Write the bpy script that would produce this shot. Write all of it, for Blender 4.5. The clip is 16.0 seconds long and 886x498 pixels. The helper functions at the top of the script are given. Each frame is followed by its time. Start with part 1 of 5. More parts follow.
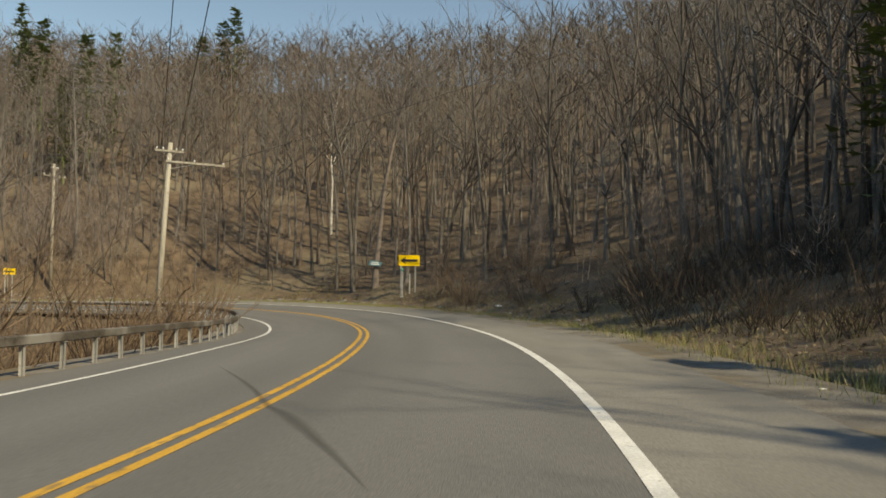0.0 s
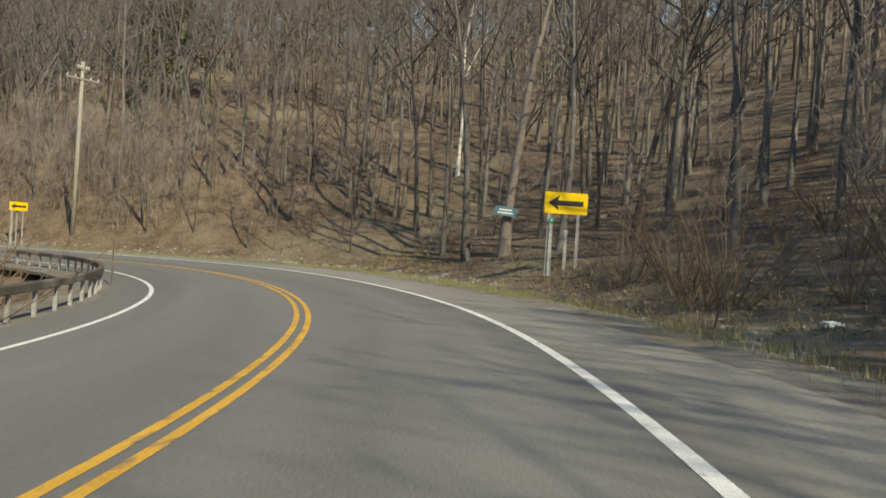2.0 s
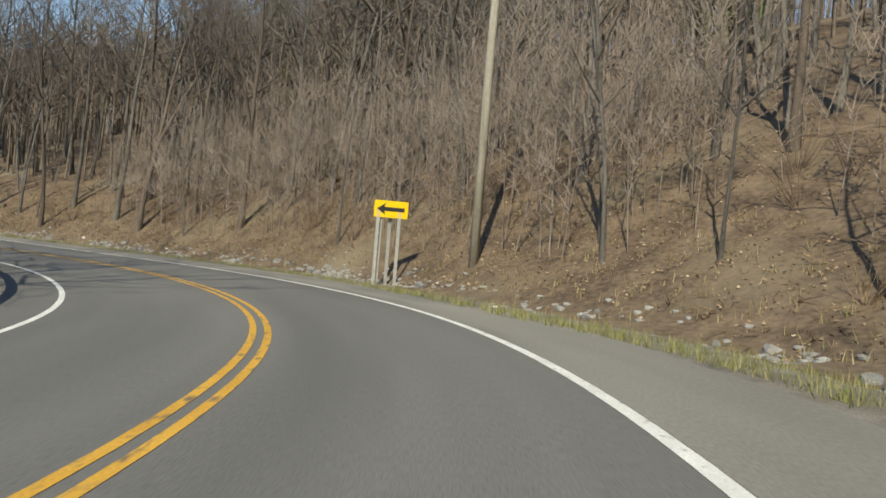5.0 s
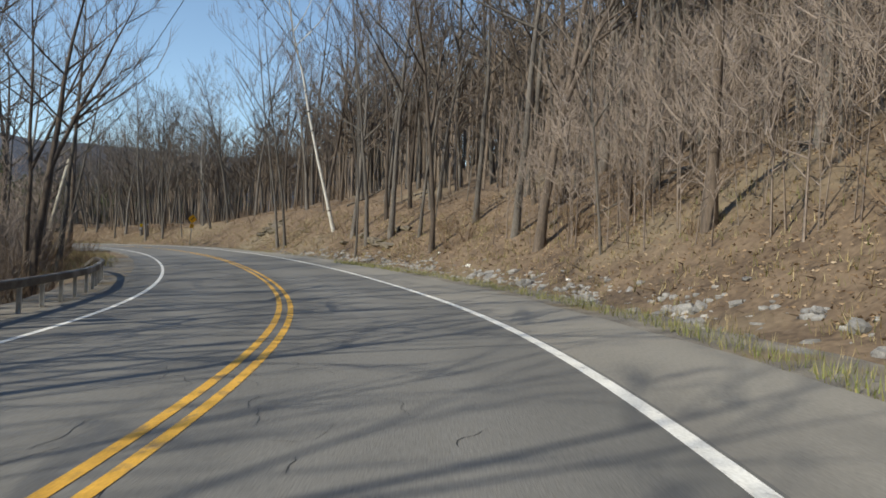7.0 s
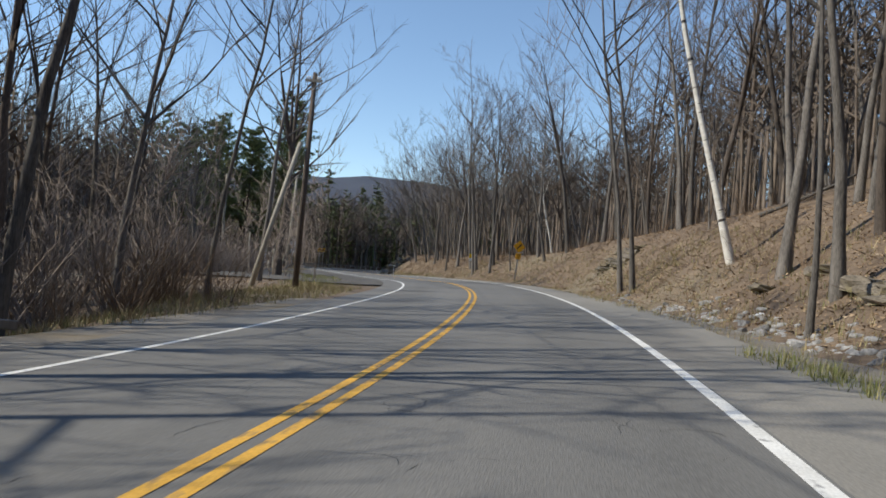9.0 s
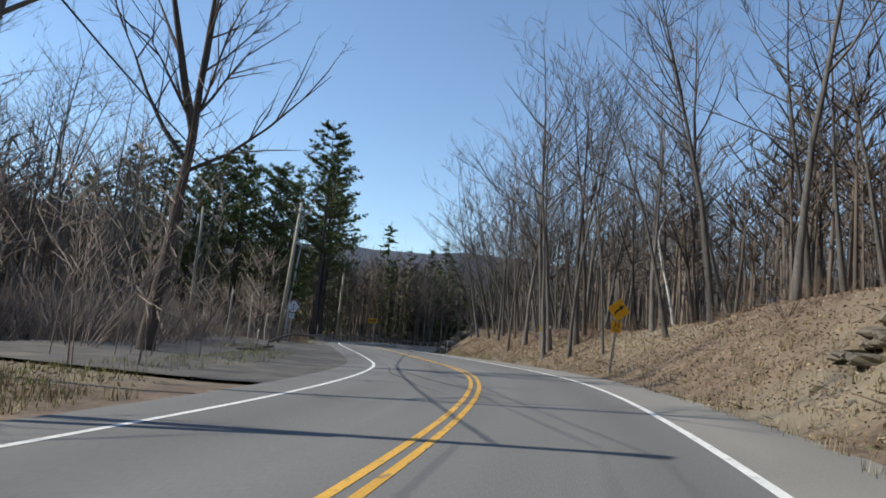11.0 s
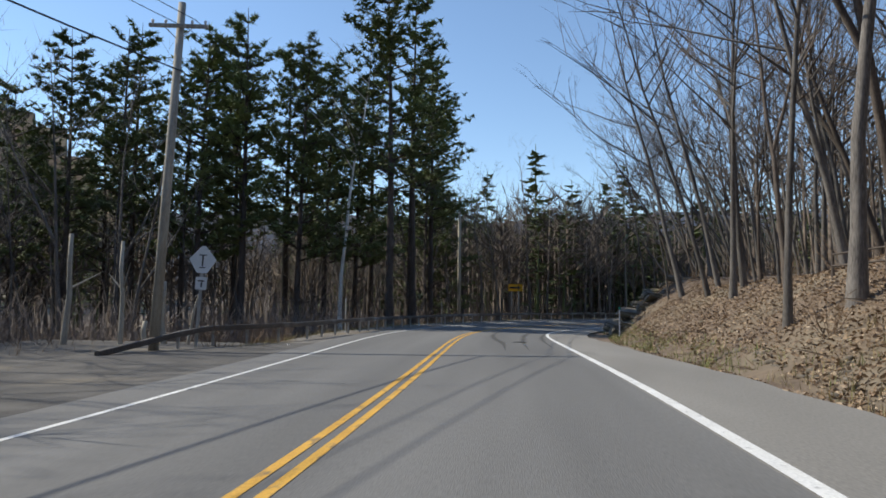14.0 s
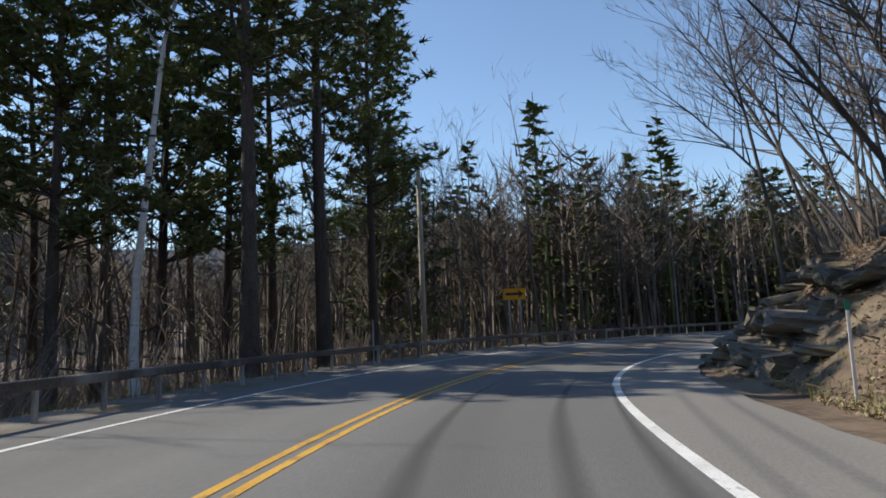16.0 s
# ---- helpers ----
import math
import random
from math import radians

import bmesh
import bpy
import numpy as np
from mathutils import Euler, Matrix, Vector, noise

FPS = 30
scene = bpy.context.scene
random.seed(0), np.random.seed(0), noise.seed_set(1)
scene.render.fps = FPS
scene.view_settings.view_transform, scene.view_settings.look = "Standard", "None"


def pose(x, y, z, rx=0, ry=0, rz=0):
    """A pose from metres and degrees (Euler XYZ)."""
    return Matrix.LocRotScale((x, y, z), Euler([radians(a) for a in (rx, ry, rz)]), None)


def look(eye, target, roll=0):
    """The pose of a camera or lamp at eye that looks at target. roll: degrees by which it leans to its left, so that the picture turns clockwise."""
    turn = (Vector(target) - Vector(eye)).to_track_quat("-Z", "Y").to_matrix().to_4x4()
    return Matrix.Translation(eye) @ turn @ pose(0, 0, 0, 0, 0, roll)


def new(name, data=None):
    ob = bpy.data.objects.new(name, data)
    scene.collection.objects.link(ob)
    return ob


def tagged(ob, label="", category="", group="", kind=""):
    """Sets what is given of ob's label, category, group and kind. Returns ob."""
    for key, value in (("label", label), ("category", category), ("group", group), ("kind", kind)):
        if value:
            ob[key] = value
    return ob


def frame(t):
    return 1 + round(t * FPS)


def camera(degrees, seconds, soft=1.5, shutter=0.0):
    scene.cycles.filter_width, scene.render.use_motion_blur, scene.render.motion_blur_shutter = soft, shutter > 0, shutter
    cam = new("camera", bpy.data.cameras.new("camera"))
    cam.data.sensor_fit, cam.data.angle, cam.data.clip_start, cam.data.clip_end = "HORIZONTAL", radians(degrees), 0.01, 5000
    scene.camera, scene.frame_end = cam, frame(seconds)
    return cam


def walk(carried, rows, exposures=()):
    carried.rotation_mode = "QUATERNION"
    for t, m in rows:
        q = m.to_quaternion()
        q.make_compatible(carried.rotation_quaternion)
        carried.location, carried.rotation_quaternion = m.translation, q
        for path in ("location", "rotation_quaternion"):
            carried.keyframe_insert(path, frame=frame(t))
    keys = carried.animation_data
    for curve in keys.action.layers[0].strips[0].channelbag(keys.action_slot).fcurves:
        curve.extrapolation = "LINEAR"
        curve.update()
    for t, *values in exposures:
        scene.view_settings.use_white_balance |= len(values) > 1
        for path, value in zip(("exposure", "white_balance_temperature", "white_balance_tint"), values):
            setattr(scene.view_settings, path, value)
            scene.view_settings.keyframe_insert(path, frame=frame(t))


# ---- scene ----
cam = camera(65.0, 16.0, soft=1.7)
PATH = [
    (0.00, (-0.499, 0.642, 1.929), (0.846, 10.540, 2.397), 0.36),
    (0.50, (0.750, 6.693, 1.824), (1.930, 16.607, 2.387), 1.24),
    (1.00, (1.578, 13.544, 1.763), (2.354, 23.490, 2.444), 2.39),
    (1.50, (1.799, 20.076, 1.600), (1.976, 30.075, 1.528), 4.00),
    (2.00, (2.283, 26.548, 1.456), (1.240, 36.494, 1.471), 3.63),
    (2.50, (1.540, 33.183, 1.318), (-0.786, 42.907, 1.458), 3.60),
    (3.00, (0.284, 39.664, 1.265), (-3.427, 48.950, 1.366), 3.54),
    (3.50, (-2.023, 45.372, 1.252), (-7.020, 54.034, 1.327), 3.62),
    (4.00, (-4.357, 50.609, 1.218), (-10.711, 58.331, 1.283), 3.55),
    (4.20, (-5.440, 52.513, 1.251), (-12.156, 59.922, 1.345), 6.00),
    (4.70, (-8.828, 56.671, 1.219), (-16.433, 63.164, 1.301), 5.55),
    (5.25, (-13.195, 60.662, 1.157), (-21.742, 65.853, 1.209), 4.43),
    (5.80, (-18.259, 63.804, 1.084), (-27.629, 67.297, 1.106), 3.31),
    (6.30, (-23.363, 65.741, 1.037), (-33.219, 67.430, 1.047), 2.86),
    (6.50, (-25.516, 66.284, 1.002), (-35.458, 67.353, 0.997), 2.52),
    (7.00, (-31.813, 66.968, 1.044), (-41.794, 66.359, 1.015), 1.78),
    (7.50, (-38.676, 66.570, 1.016), (-48.427, 64.349, 1.019), 2.32),
    (8.00, (-45.355, 65.266, 1.010), (-54.629, 61.526, 1.093), 2.25),
    (8.50, (-51.431, 63.340, 1.008), (-60.141, 58.432, 1.213), 2.54),
    (9.00, (-56.988, 61.040, 1.035), (-65.251, 55.415, 1.325), 4.09),
    (9.20, (-59.211, 60.091, 1.002), (-67.319, 54.253, 1.433), 3.11),
    (9.70, (-64.835, 57.386, 1.068), (-72.726, 51.269, 1.628), 3.46),
    (10.25, (-70.906, 54.194, 1.161), (-78.517, 47.769, 2.043), 4.33),
    (10.80, (-76.849, 50.808, 1.246), (-84.214, 44.151, 2.449), 5.20),
    (11.30, (-82.165, 47.575, 1.295), (-89.295, 40.690, 2.626), 5.55),
    (11.50, (-84.290, 46.334, 1.306), (-91.288, 39.299, 2.546), 4.68),
    (12.00, (-89.387, 43.169, 1.357), (-96.108, 35.826, 2.313), 3.15),
    (12.50, (-94.333, 39.704, 1.391), (-100.662, 32.000, 2.157), 2.02),
    (13.00, (-98.813, 35.650, 1.417), (-104.765, 27.644, 2.099), 1.38),
    (13.50, (-103.016, 31.502, 1.377), (-108.622, 23.253, 2.104), 1.22),
    (14.00, (-106.853, 26.959, 1.336), (-112.049, 18.450, 2.115), 0.55),
    (14.50, (-110.661, 22.212, 1.258), (-115.538, 13.527, 2.146), -0.55),
    (15.00, (-114.395, 17.130, 1.253), (-119.215, 8.418, 2.183), -1.13),
    (15.50, (-118.280, 12.088, 1.196), (-123.229, 3.454, 2.179), -2.08),
    (16.00, (-122.045, 7.068, 1.109), (-127.265, -1.389, 2.214), -2.49),
]
EXPO = [(0.0, 0.22, 9200, 3), (1.5, 0.40, 8400, 2), (2.5, 0.4, 7600, 1), (4.2, 0.36, 7450, 1), (6.5, 0.33, 7150, 4), (9.0, 0.33, 6750, 7), (12.5, 0.35, 6600, 7), (16.0, 0.34, 6750, 9)]
walk(cam, [(t, look(eye, target, roll)) for t, eye, target, roll in PATH],
     EXPO)

# ---- light ----
SUN_AZ, SUN_EL = 139.0, 41.0
world = bpy.data.worlds.new("sky")
scene.world = world
world.use_nodes = True
wn = world.node_tree
wn.nodes.clear()
sky = wn.nodes.new("ShaderNodeTexSky")
sky.sky_type = 'NISHITA'
sky.sun_disc = False
sky.sun_elevation, sky.sun_rotation = radians(SUN_EL), radians(SUN_AZ)
sky.altitude, sky.air_density, sky.dust_density, sky.ozone_density = 300, 1.0, 0.0, 3.0
bg = wn.nodes.new("ShaderNodeBackground")
bg.inputs["Strength"].default_value = 0.145
wo = wn.nodes.new("ShaderNodeOutputWorld")
wn.links.new(sky.outputs[0], bg.inputs[0])
wn.links.new(bg.outputs[0], wo.inputs[0])
sun_dir = Vector((math.sin(radians(SUN_AZ)) * math.cos(radians(SUN_EL)), math.cos(radians(SUN_AZ)) * math.cos(radians(SUN_EL)), math.sin(radians(SUN_EL))))
sun = new("sun", bpy.data.lights.new("sun", 'SUN'))
sun.data.energy, sun.data.angle, sun.data.color = 4.0, radians(0.5), (1.0, 0.93, 0.82)
sun.matrix_world = look(sun_dir * 200, (0, 0, 0))


# ---- materials ----
def mat(name, dark, light, scale=4.0, fine=30.0, rough=0.85, bump=0.3, metal=0.0, stretch=(1, 1, 1), spread=0.12, third=None, third_scale=0.4, third_cut=(0.52, 0.66), coord="Object", dist=0.02):
    """Two colours mixed by noise at two scales, a third in patches, varied from object to object, with fine relief."""
    m = bpy.data.materials.new(name)
    m.use_nodes = True
    nt = m.node_tree
    N, L = nt.nodes, nt.links
    b = N["Principled BSDF"]
    tc = N.new("ShaderNodeTexCoord")
    mp = N.new("ShaderNodeMapping")
    mp.inputs["Scale"].default_value = stretch
    L.new(tc.outputs[coord], mp.inputs[0])
    n1, n2 = N.new("ShaderNodeTexNoise"), N.new("ShaderNodeTexNoise")
    for n, s in ((n1, scale), (n2, fine)):
        n.inputs["Scale"].default_value, n.inputs["Detail"].default_value = s, 5
        L.new(mp.outputs[0], n.inputs["Vector"])
    add = N.new("ShaderNodeMath")
    add.operation = 'ADD'
    half = N.new("ShaderNodeMath")
    half.operation = 'MULTIPLY'
    half.inputs[1].default_value = 0.5
    L.new(n1.outputs[0], add.inputs[0])
    L.new(n2.outputs[0], add.inputs[1])
    L.new(add.outputs[0], half.inputs[0])
    ramp = N.new("ShaderNodeValToRGB")
    ramp.color_ramp.elements[0].position, ramp.color_ramp.elements[1].position = 0.36, 0.64
    ramp.color_ramp.elements[0].color, ramp.color_ramp.elements[1].color = (*dark, 1), (*light, 1)
    L.new(half.outputs[0], ramp.inputs[0])
    out = ramp.outputs[0]
    if third:
        n3 = N.new("ShaderNodeTexNoise")
        n3.inputs["Scale"].default_value, n3.inputs["Detail"].default_value = third_scale, 6
        L.new(mp.outputs[0], n3.inputs["Vector"])
        r3 = N.new("ShaderNodeMapRange")
        r3.inputs[1].default_value, r3.inputs[2].default_value = third_cut
        L.new(n3.outputs[0], r3.inputs[0])
        mx = N.new("ShaderNodeMix")
        mx.data_type = 'RGBA'
        L.new(r3.outputs[0], mx.inputs[0])
        L.new(out, mx.inputs[6])
        mx.inputs[7].default_value = (*third, 1)
        out = mx.outputs[2]
    if spread:
        oi = N.new("ShaderNodeObjectInfo")
        mr = N.new("ShaderNodeMapRange")
        mr.inputs[3].default_value, mr.inputs[4].default_value = 1 - spread, 1 + spread
        L.new(oi.outputs["Random"], mr.inputs[0])
        hs = N.new("ShaderNodeHueSaturation")
        L.new(mr.outputs[0], hs.inputs["Value"])
        L.new(out, hs.inputs["Color"])
        out = hs.outputs[0]
    L.new(out, b.inputs["Base Color"])
    b.inputs["Roughness"].default_value, b.inputs["Metallic"].default_value = rough, metal
    if bump:
        bp = N.new("ShaderNodeBump")
        bp.inputs["Strength"].default_value, bp.inputs["Distance"].default_value = bump, dist
        L.new(half.outputs[0], bp.inputs["Height"])
        L.new(bp.outputs[0], b.inputs["Normal"])
    return m


M_ASPHALT = mat("asphalt", (0.112, 0.111, 0.108), (0.182, 0.18, 0.174), 0.35, 60, 0.92, 0.35, spread=0, third=(0.098, 0.098, 0.096), third_scale=0.22, third_cut=(0.5, 0.75), coord="UV", stretch=(1.6, 0.12, 1))
M_SHOULDER = mat("shoulder_asphalt", (0.172, 0.164, 0.15), (0.255, 0.244, 0.222), 0.5, 50, 0.95, 0.3, spread=0, third=(0.12, 0.118, 0.115), third_scale=0.3, coord="UV", stretch=(1, 0.25, 1))
M_GRAVEL = mat("gravel", (0.09, 0.08, 0.07), (0.26, 0.24, 0.21), 1.5, 45, 0.95, 0.9, spread=0, third=(0.17, 0.135, 0.085), third_scale=0.5)
M_PULL = mat("dark_gravel", (0.045, 0.042, 0.039), (0.13, 0.122, 0.112), 1.2, 40, 0.95, 0.7, spread=0, third=(0.16, 0.14, 0.11), third_scale=0.4, third_cut=(0.58, 0.7))
M_WHITE = mat("worn_white_paint", (0.56, 0.56, 0.54), (0.82, 0.82, 0.8), 3, 40, 0.7, 0.2, spread=0, third=(0.3, 0.3, 0.3), third_scale=9, third_cut=(0.6, 0.72), coord="UV", stretch=(1, 0.7, 1))
M_YELLOW = mat("worn_yellow_paint", (0.50, 0.27, 0.035), (0.72, 0.41, 0.06), 3, 40, 0.7, 0.2, spread=0, third=(0.17, 0.13, 0.08), third_scale=6, third_cut=(0.53, 0.7), coord="UV", stretch=(1.2, 0.5, 1))
M_GROUND = mat("leaf_litter_ground", (0.068, 0.046, 0.031), (0.2, 0.146, 0.099), 0.9, 7, 0.95, 0.5, spread=0, third=(0.2, 0.164, 0.112), third_scale=0.14, third_cut=(0.5, 0.68), dist=0.05)
M_BARK = mat("grey_bark", (0.052, 0.047, 0.043), (0.20, 0.183, 0.165), 1.4, 14, 0.95, 0.7, stretch=(3, 3, 0.5), spread=0.35, dist=0.03)
M_BARKD = mat("dark_bark", (0.05, 0.04, 0.033), (0.15, 0.12, 0.098), 1.4, 14, 0.95, 0.7, stretch=(3, 3, 0.5), spread=0.3, dist=0.03)
M_TWIG = mat("twigs", (0.095, 0.078, 0.069), (0.2, 0.168, 0.148), 1.0, 9, 0.9, 0, spread=0.25)
M_FAR = mat("far_woods", (0.085, 0.066, 0.053), (0.205, 0.166, 0.135), 0.05, 1.2, 0.95, 0, spread=0)
M_BIRCH = mat("white_birch_bark", (0.55, 0.53, 0.48), (0.78, 0.76, 0.71), 2, 20, 0.8, 0.3, stretch=(1, 1, 4), spread=0.05, third=(0.06, 0.05, 0.045), third_scale=1.6, third_cut=(0.6, 0.66))
M_NEEDLE = mat("pine_needles", (0.085, 0.118, 0.042), (0.22, 0.265, 0.10), 0.8, 12, 0.7, 0, spread=0.2)
M_PINEBARK = mat("pine_bark", (0.04, 0.032, 0.027), (0.12, 0.095, 0.078), 2, 14, 0.95, 0.8, stretch=(2, 2, 0.6), spread=0.2, dist=0.04)
M_SHRUB = mat("dry_stems", (0.11, 0.07, 0.045), (0.25, 0.18, 0.12), 1.0, 12, 0.9, 0, spread=0.3)
M_SAPLING = mat("pale_sapling_bark", (0.133, 0.106, 0.090), (0.281, 0.236, 0.204), 1.0, 12, 0.9, 0, spread=0.2)
M_POLE = mat("weathered_pole_wood", (0.22, 0.2, 0.165), (0.46, 0.43, 0.36), 2, 22, 0.9, 0.5, stretch=(4, 4, 0.3), spread=0.25)
M_STEEL = mat("weathered_rail_steel", (0.075, 0.064, 0.055), (0.17, 0.15, 0.13), 1.2, 18, 0.65, 0.2, 0.35, spread=0.08, third=(0.33, 0.32, 0.3), third_scale=0.6)
M_GALV = mat("galvanised_steel", (0.34, 0.34, 0.33), (0.56, 0.56, 0.54), 3, 25, 0.5, 0.1, 0.4, spread=0.12)
M_SIGNY = mat("yellow_sign_sheeting", (0.80, 0.52, 0.0), (0.88, 0.60, 0.005), 3, 40, 0.5, 0.02, spread=0)
M_SIGNO = mat("amber_sign_sheeting", (0.72, 0.34, 0.005), (0.80, 0.41, 0.01), 3, 40, 0.5, 0.02, spread=0)
M_BLACK = mat("black_sign_film", (0.012, 0.012, 0.012), (0.025, 0.025, 0.025), 3, 40, 0.5, 0, spread=0)
M_SIGNW = mat("white_sign_sheeting", (0.70, 0.72, 0.72), (0.82, 0.83, 0.83), 3, 40, 0.5, 0.02, spread=0)
M_GREEN = mat("green_plate", (0.01, 0.16, 0.11), (0.02, 0.22, 0.15), 3, 30, 0.5, 0, spread=0)
M_BLUE = mat("faded_blue_board", (0.05, 0.13, 0.17), (0.10, 0.2, 0.24), 3, 30, 0.6, 0.1, spread=0)
M_STONE = mat("grey_stone", (0.12, 0.119, 0.12), (0.31, 0.306, 0.30), 1.5, 12, 0.9, 0.6, spread=0.3, dist=0.03)
M_ROCK = mat("ledge_rock", (0.075, 0.065, 0.052), (0.24, 0.205, 0.16), 0.9, 8, 0.92, 0.9, spread=0.15, third=(0.14, 0.12, 0.06), third_scale=0.8, dist=0.05)
M_WIRE = mat("wire", (0.012, 0.012, 0.012), (0.03, 0.03, 0.03), 2, 10, 0.6, 0, spread=0)
# Ridge woods tinted blue: the haze of distance is in this colour.
M_RIDGE = mat("hazy_ridge_woods", (0.032, 0.04, 0.062), (0.055, 0.064, 0.088), 0.01, 0.2, 1.0, 0, spread=0)
M_RUBBER = mat("tyre_marks", (0.07, 0.069, 0.068), (0.11, 0.109, 0.106), 1.0, 30, 0.85, 0.1, spread=0, coord="UV")


def feather(m):
    """Lets a smear thin out towards its sides."""
    N, L = m.node_tree.nodes, m.node_tree.links
    uv = N.new("ShaderNodeTexCoord")
    sp = N.new("ShaderNodeSeparateXYZ")
    L.new(uv.outputs["UV"], sp.inputs[0])
    ab = N.new("ShaderNodeMath")
    ab.operation = 'ABSOLUTE'
    L.new(sp.outputs[0], ab.inputs[0])
    mr = N.new("ShaderNodeMapRange")
    mr.inputs[1].default_value, mr.inputs[2].default_value, mr.inputs[3].default_value, mr.inputs[4].default_value = 0.05, 0.5, 0.42, 0.0
    L.new(ab.outputs[0], mr.inputs[0])
    L.new(mr.outputs[0], N["Principled BSDF"].inputs["Alpha"])


feather(M_RUBBER)
M_PLASTIC = mat("litter_plastic", (0.7, 0.7, 0.68), (0.85, 0.85, 0.83), 6, 30, 0.5, 0.1, spread=0.1)


# ---- mesh helpers ----
class Build:
    """Vertices and faces gathered for one mesh."""

    def __init__(self):
        self.v, self.f, self.uv = [], [], None

    def tube(self, pts, radii, n, cap=False):
        base = len(self.v)
        last = len(pts) - 1
        for i, p in enumerate(pts):
            p = Vector(p)
            d = (Vector(pts[min(i + 1, last)]) - Vector(pts[max(i - 1, 0)])).normalized()
            a = d.orthogonal().normalized() if abs(d.z) < 0.95 else Vector((1, 0, 0)).cross(d).normalized()
            b = d.cross(a)
            r = radii[i]
            if i == last and r <= 0:
                self.v.append(tuple(p))
                continue
            for k in range(n):
                w = 2 * math.pi * k / n
                self.v.append(tuple(p + a * (r * math.cos(w)) + b * (r * math.sin(w))))
        for i in range(last):
            for k in range(n):
                k2 = (k + 1) % n
                a0, a1 = base + i * n + k, base + i * n + k2
                if i == last - 1 and radii[last] <= 0:
                    self.f.append((a0, a1, base + last * n))
                else:
                    self.f.append((a0, a1, a1 + n, a0 + n))
        if cap:
            self.f.append(tuple(base + k for k in range(n))[::-1])
            if radii[last] > 0:
                self.f.append(tuple(base + last * n + k for k in range(n)))
        return self

    def box(self, m, sx, sy, sz):
        base = len(self.v)
        for x in (-0.5, 0.5):
            for y in (-0.5, 0.5):
                for z in (-0.5, 0.5):
                    self.v.append(tuple(m @ Vector((x * sx, y * sy, z * sz))))
        for q in ((0, 1, 3, 2), (4, 6, 7, 5), (0, 4, 5, 1), (2, 3, 7, 6), (0, 2, 6, 4), (1, 5, 7, 3)):
            self.f.append(tuple(base + i for i in q))
        return self

    def mesh(self, name, material, smooth=False):
        me = bpy.data.meshes.new(name)
        me.from_pydata(self.v, [], self.f)
        me.materials.append(material)
        if smooth:
            me.polygons.foreach_set("use_smooth", [True] * len(me.polygons))
        me.update()
        return me


def part(name, b, material, parent, label="", smooth=False):
    me = b if isinstance(b, bpy.types.Mesh) else b.mesh(name, material, smooth)
    ob = new(name, me)
    ob.parent = parent
    return tagged(ob, label)


def thing(name, label, category, m=None, group="", kind=""):
    ob = new(name)
    ob.empty_display_size = 0.2
    if m:
        ob.matrix_world = m
    return tagged(ob, label, category, group, kind)


def prism(outline, depth, m):
    """A plate: an outline in x, z, thickened along y."""
    b = Build()
    n = len(outline)
    for y in (-depth / 2, depth / 2):
        for x, z in outline:
            b.v.append(tuple(m @ Vector((x, y, z))))
    b.f.append(tuple(range(n)))
    b.f.append(tuple(range(2 * n - 1, n - 1, -1)))
    for i in range(n):
        j = (i + 1) % n
        b.f.append((j, i, n + i, n + j))
    return b


def rounded(w, h, r, steps=4):
    pts = []
    for cx, cz, a0 in ((w / 2 - r, h / 2 - r, 0), (-w / 2 + r, h / 2 - r, 90), (-w / 2 + r, -h / 2 + r, 180), (w / 2 - r, -h / 2 + r, 270)):
        for k in range(steps + 1):
            a = radians(a0 + 90 * k / steps)
            pts.append((cx + r * math.cos(a), cz + r * math.sin(a)))
    return pts


# ---- the road's line and the lie of the land ----
# bend of the centre line, height and cross slope of the road, by metres along it
BEND = (0.0133, 0.0143, 0.0078, 0.0174, 0.0259, 0.0238, 0.0260, 0.0353, 0.0388, 0.0238, 0.0193, 0.0109, 0.0053, 0.0057, 0.0038, 0.0066, 0.0095, 0.0148, 0.0113, 0.0033, 0.0014, -0.0022, -0.0109, -0.0164, -0.0201, -0.0222, -0.0230, -0.0227, -0.0218, -0.0203, -0.0186, -0.0168)
HEIGHT = (0.68, 0.44, 0.10, 0.02, -0.05, -0.19, -0.25, -0.27, -0.15, -0.00, 0.09, 0.17, 0.07, -0.01, -0.12, -0.30, -0.40, -0.47, -0.52, -0.56)
SLOPE = (0.013, 0.030, 0.045, 0.046, 0.052, 0.045, 0.030, 0.029, 0.038, 0.039, 0.036, 0.039, 0.042, 0.022, -0.005, -0.023, -0.037, -0.047, -0.052, -0.054)
BEND_S, SHAPE_S = 30 + 9 * np.arange(len(BEND)), 30 + 14 * np.arange(len(HEIGHT))
# stations, by which all things along the road are placed, against metres along it
STATION, METRE = (-80.0, 44.9, 63.2, 80.6, 92.8, 118.5, 134.7, 164.4, 177.8, 193.6, 210.5, 216.3, 400.0), (-96.1, 28.8, 47.9, 66.9, 80.4, 109.7, 129.0, 163.2, 177.4, 194.9, 213.5, 219.8, 449.7)


def eased(x, at, v):
    """A smooth curve through the values v at the places given."""
    at, v = np.asarray(at, float), np.asarray(v, float)
    m = np.gradient(v, at)
    i = np.clip(np.searchsorted(at, x) - 1, 0, len(at) - 2)
    h = at[i + 1] - at[i]
    u = np.clip((x - at[i]) / h, 0, 1)
    return (2 * u ** 3 - 3 * u ** 2 + 1) * v[i] + (u ** 3 - 2 * u ** 2 + u) * h * m[i] + (3 * u ** 2 - 2 * u ** 3) * v[i + 1] + (u ** 3 - u ** 2) * h * m[i + 1]


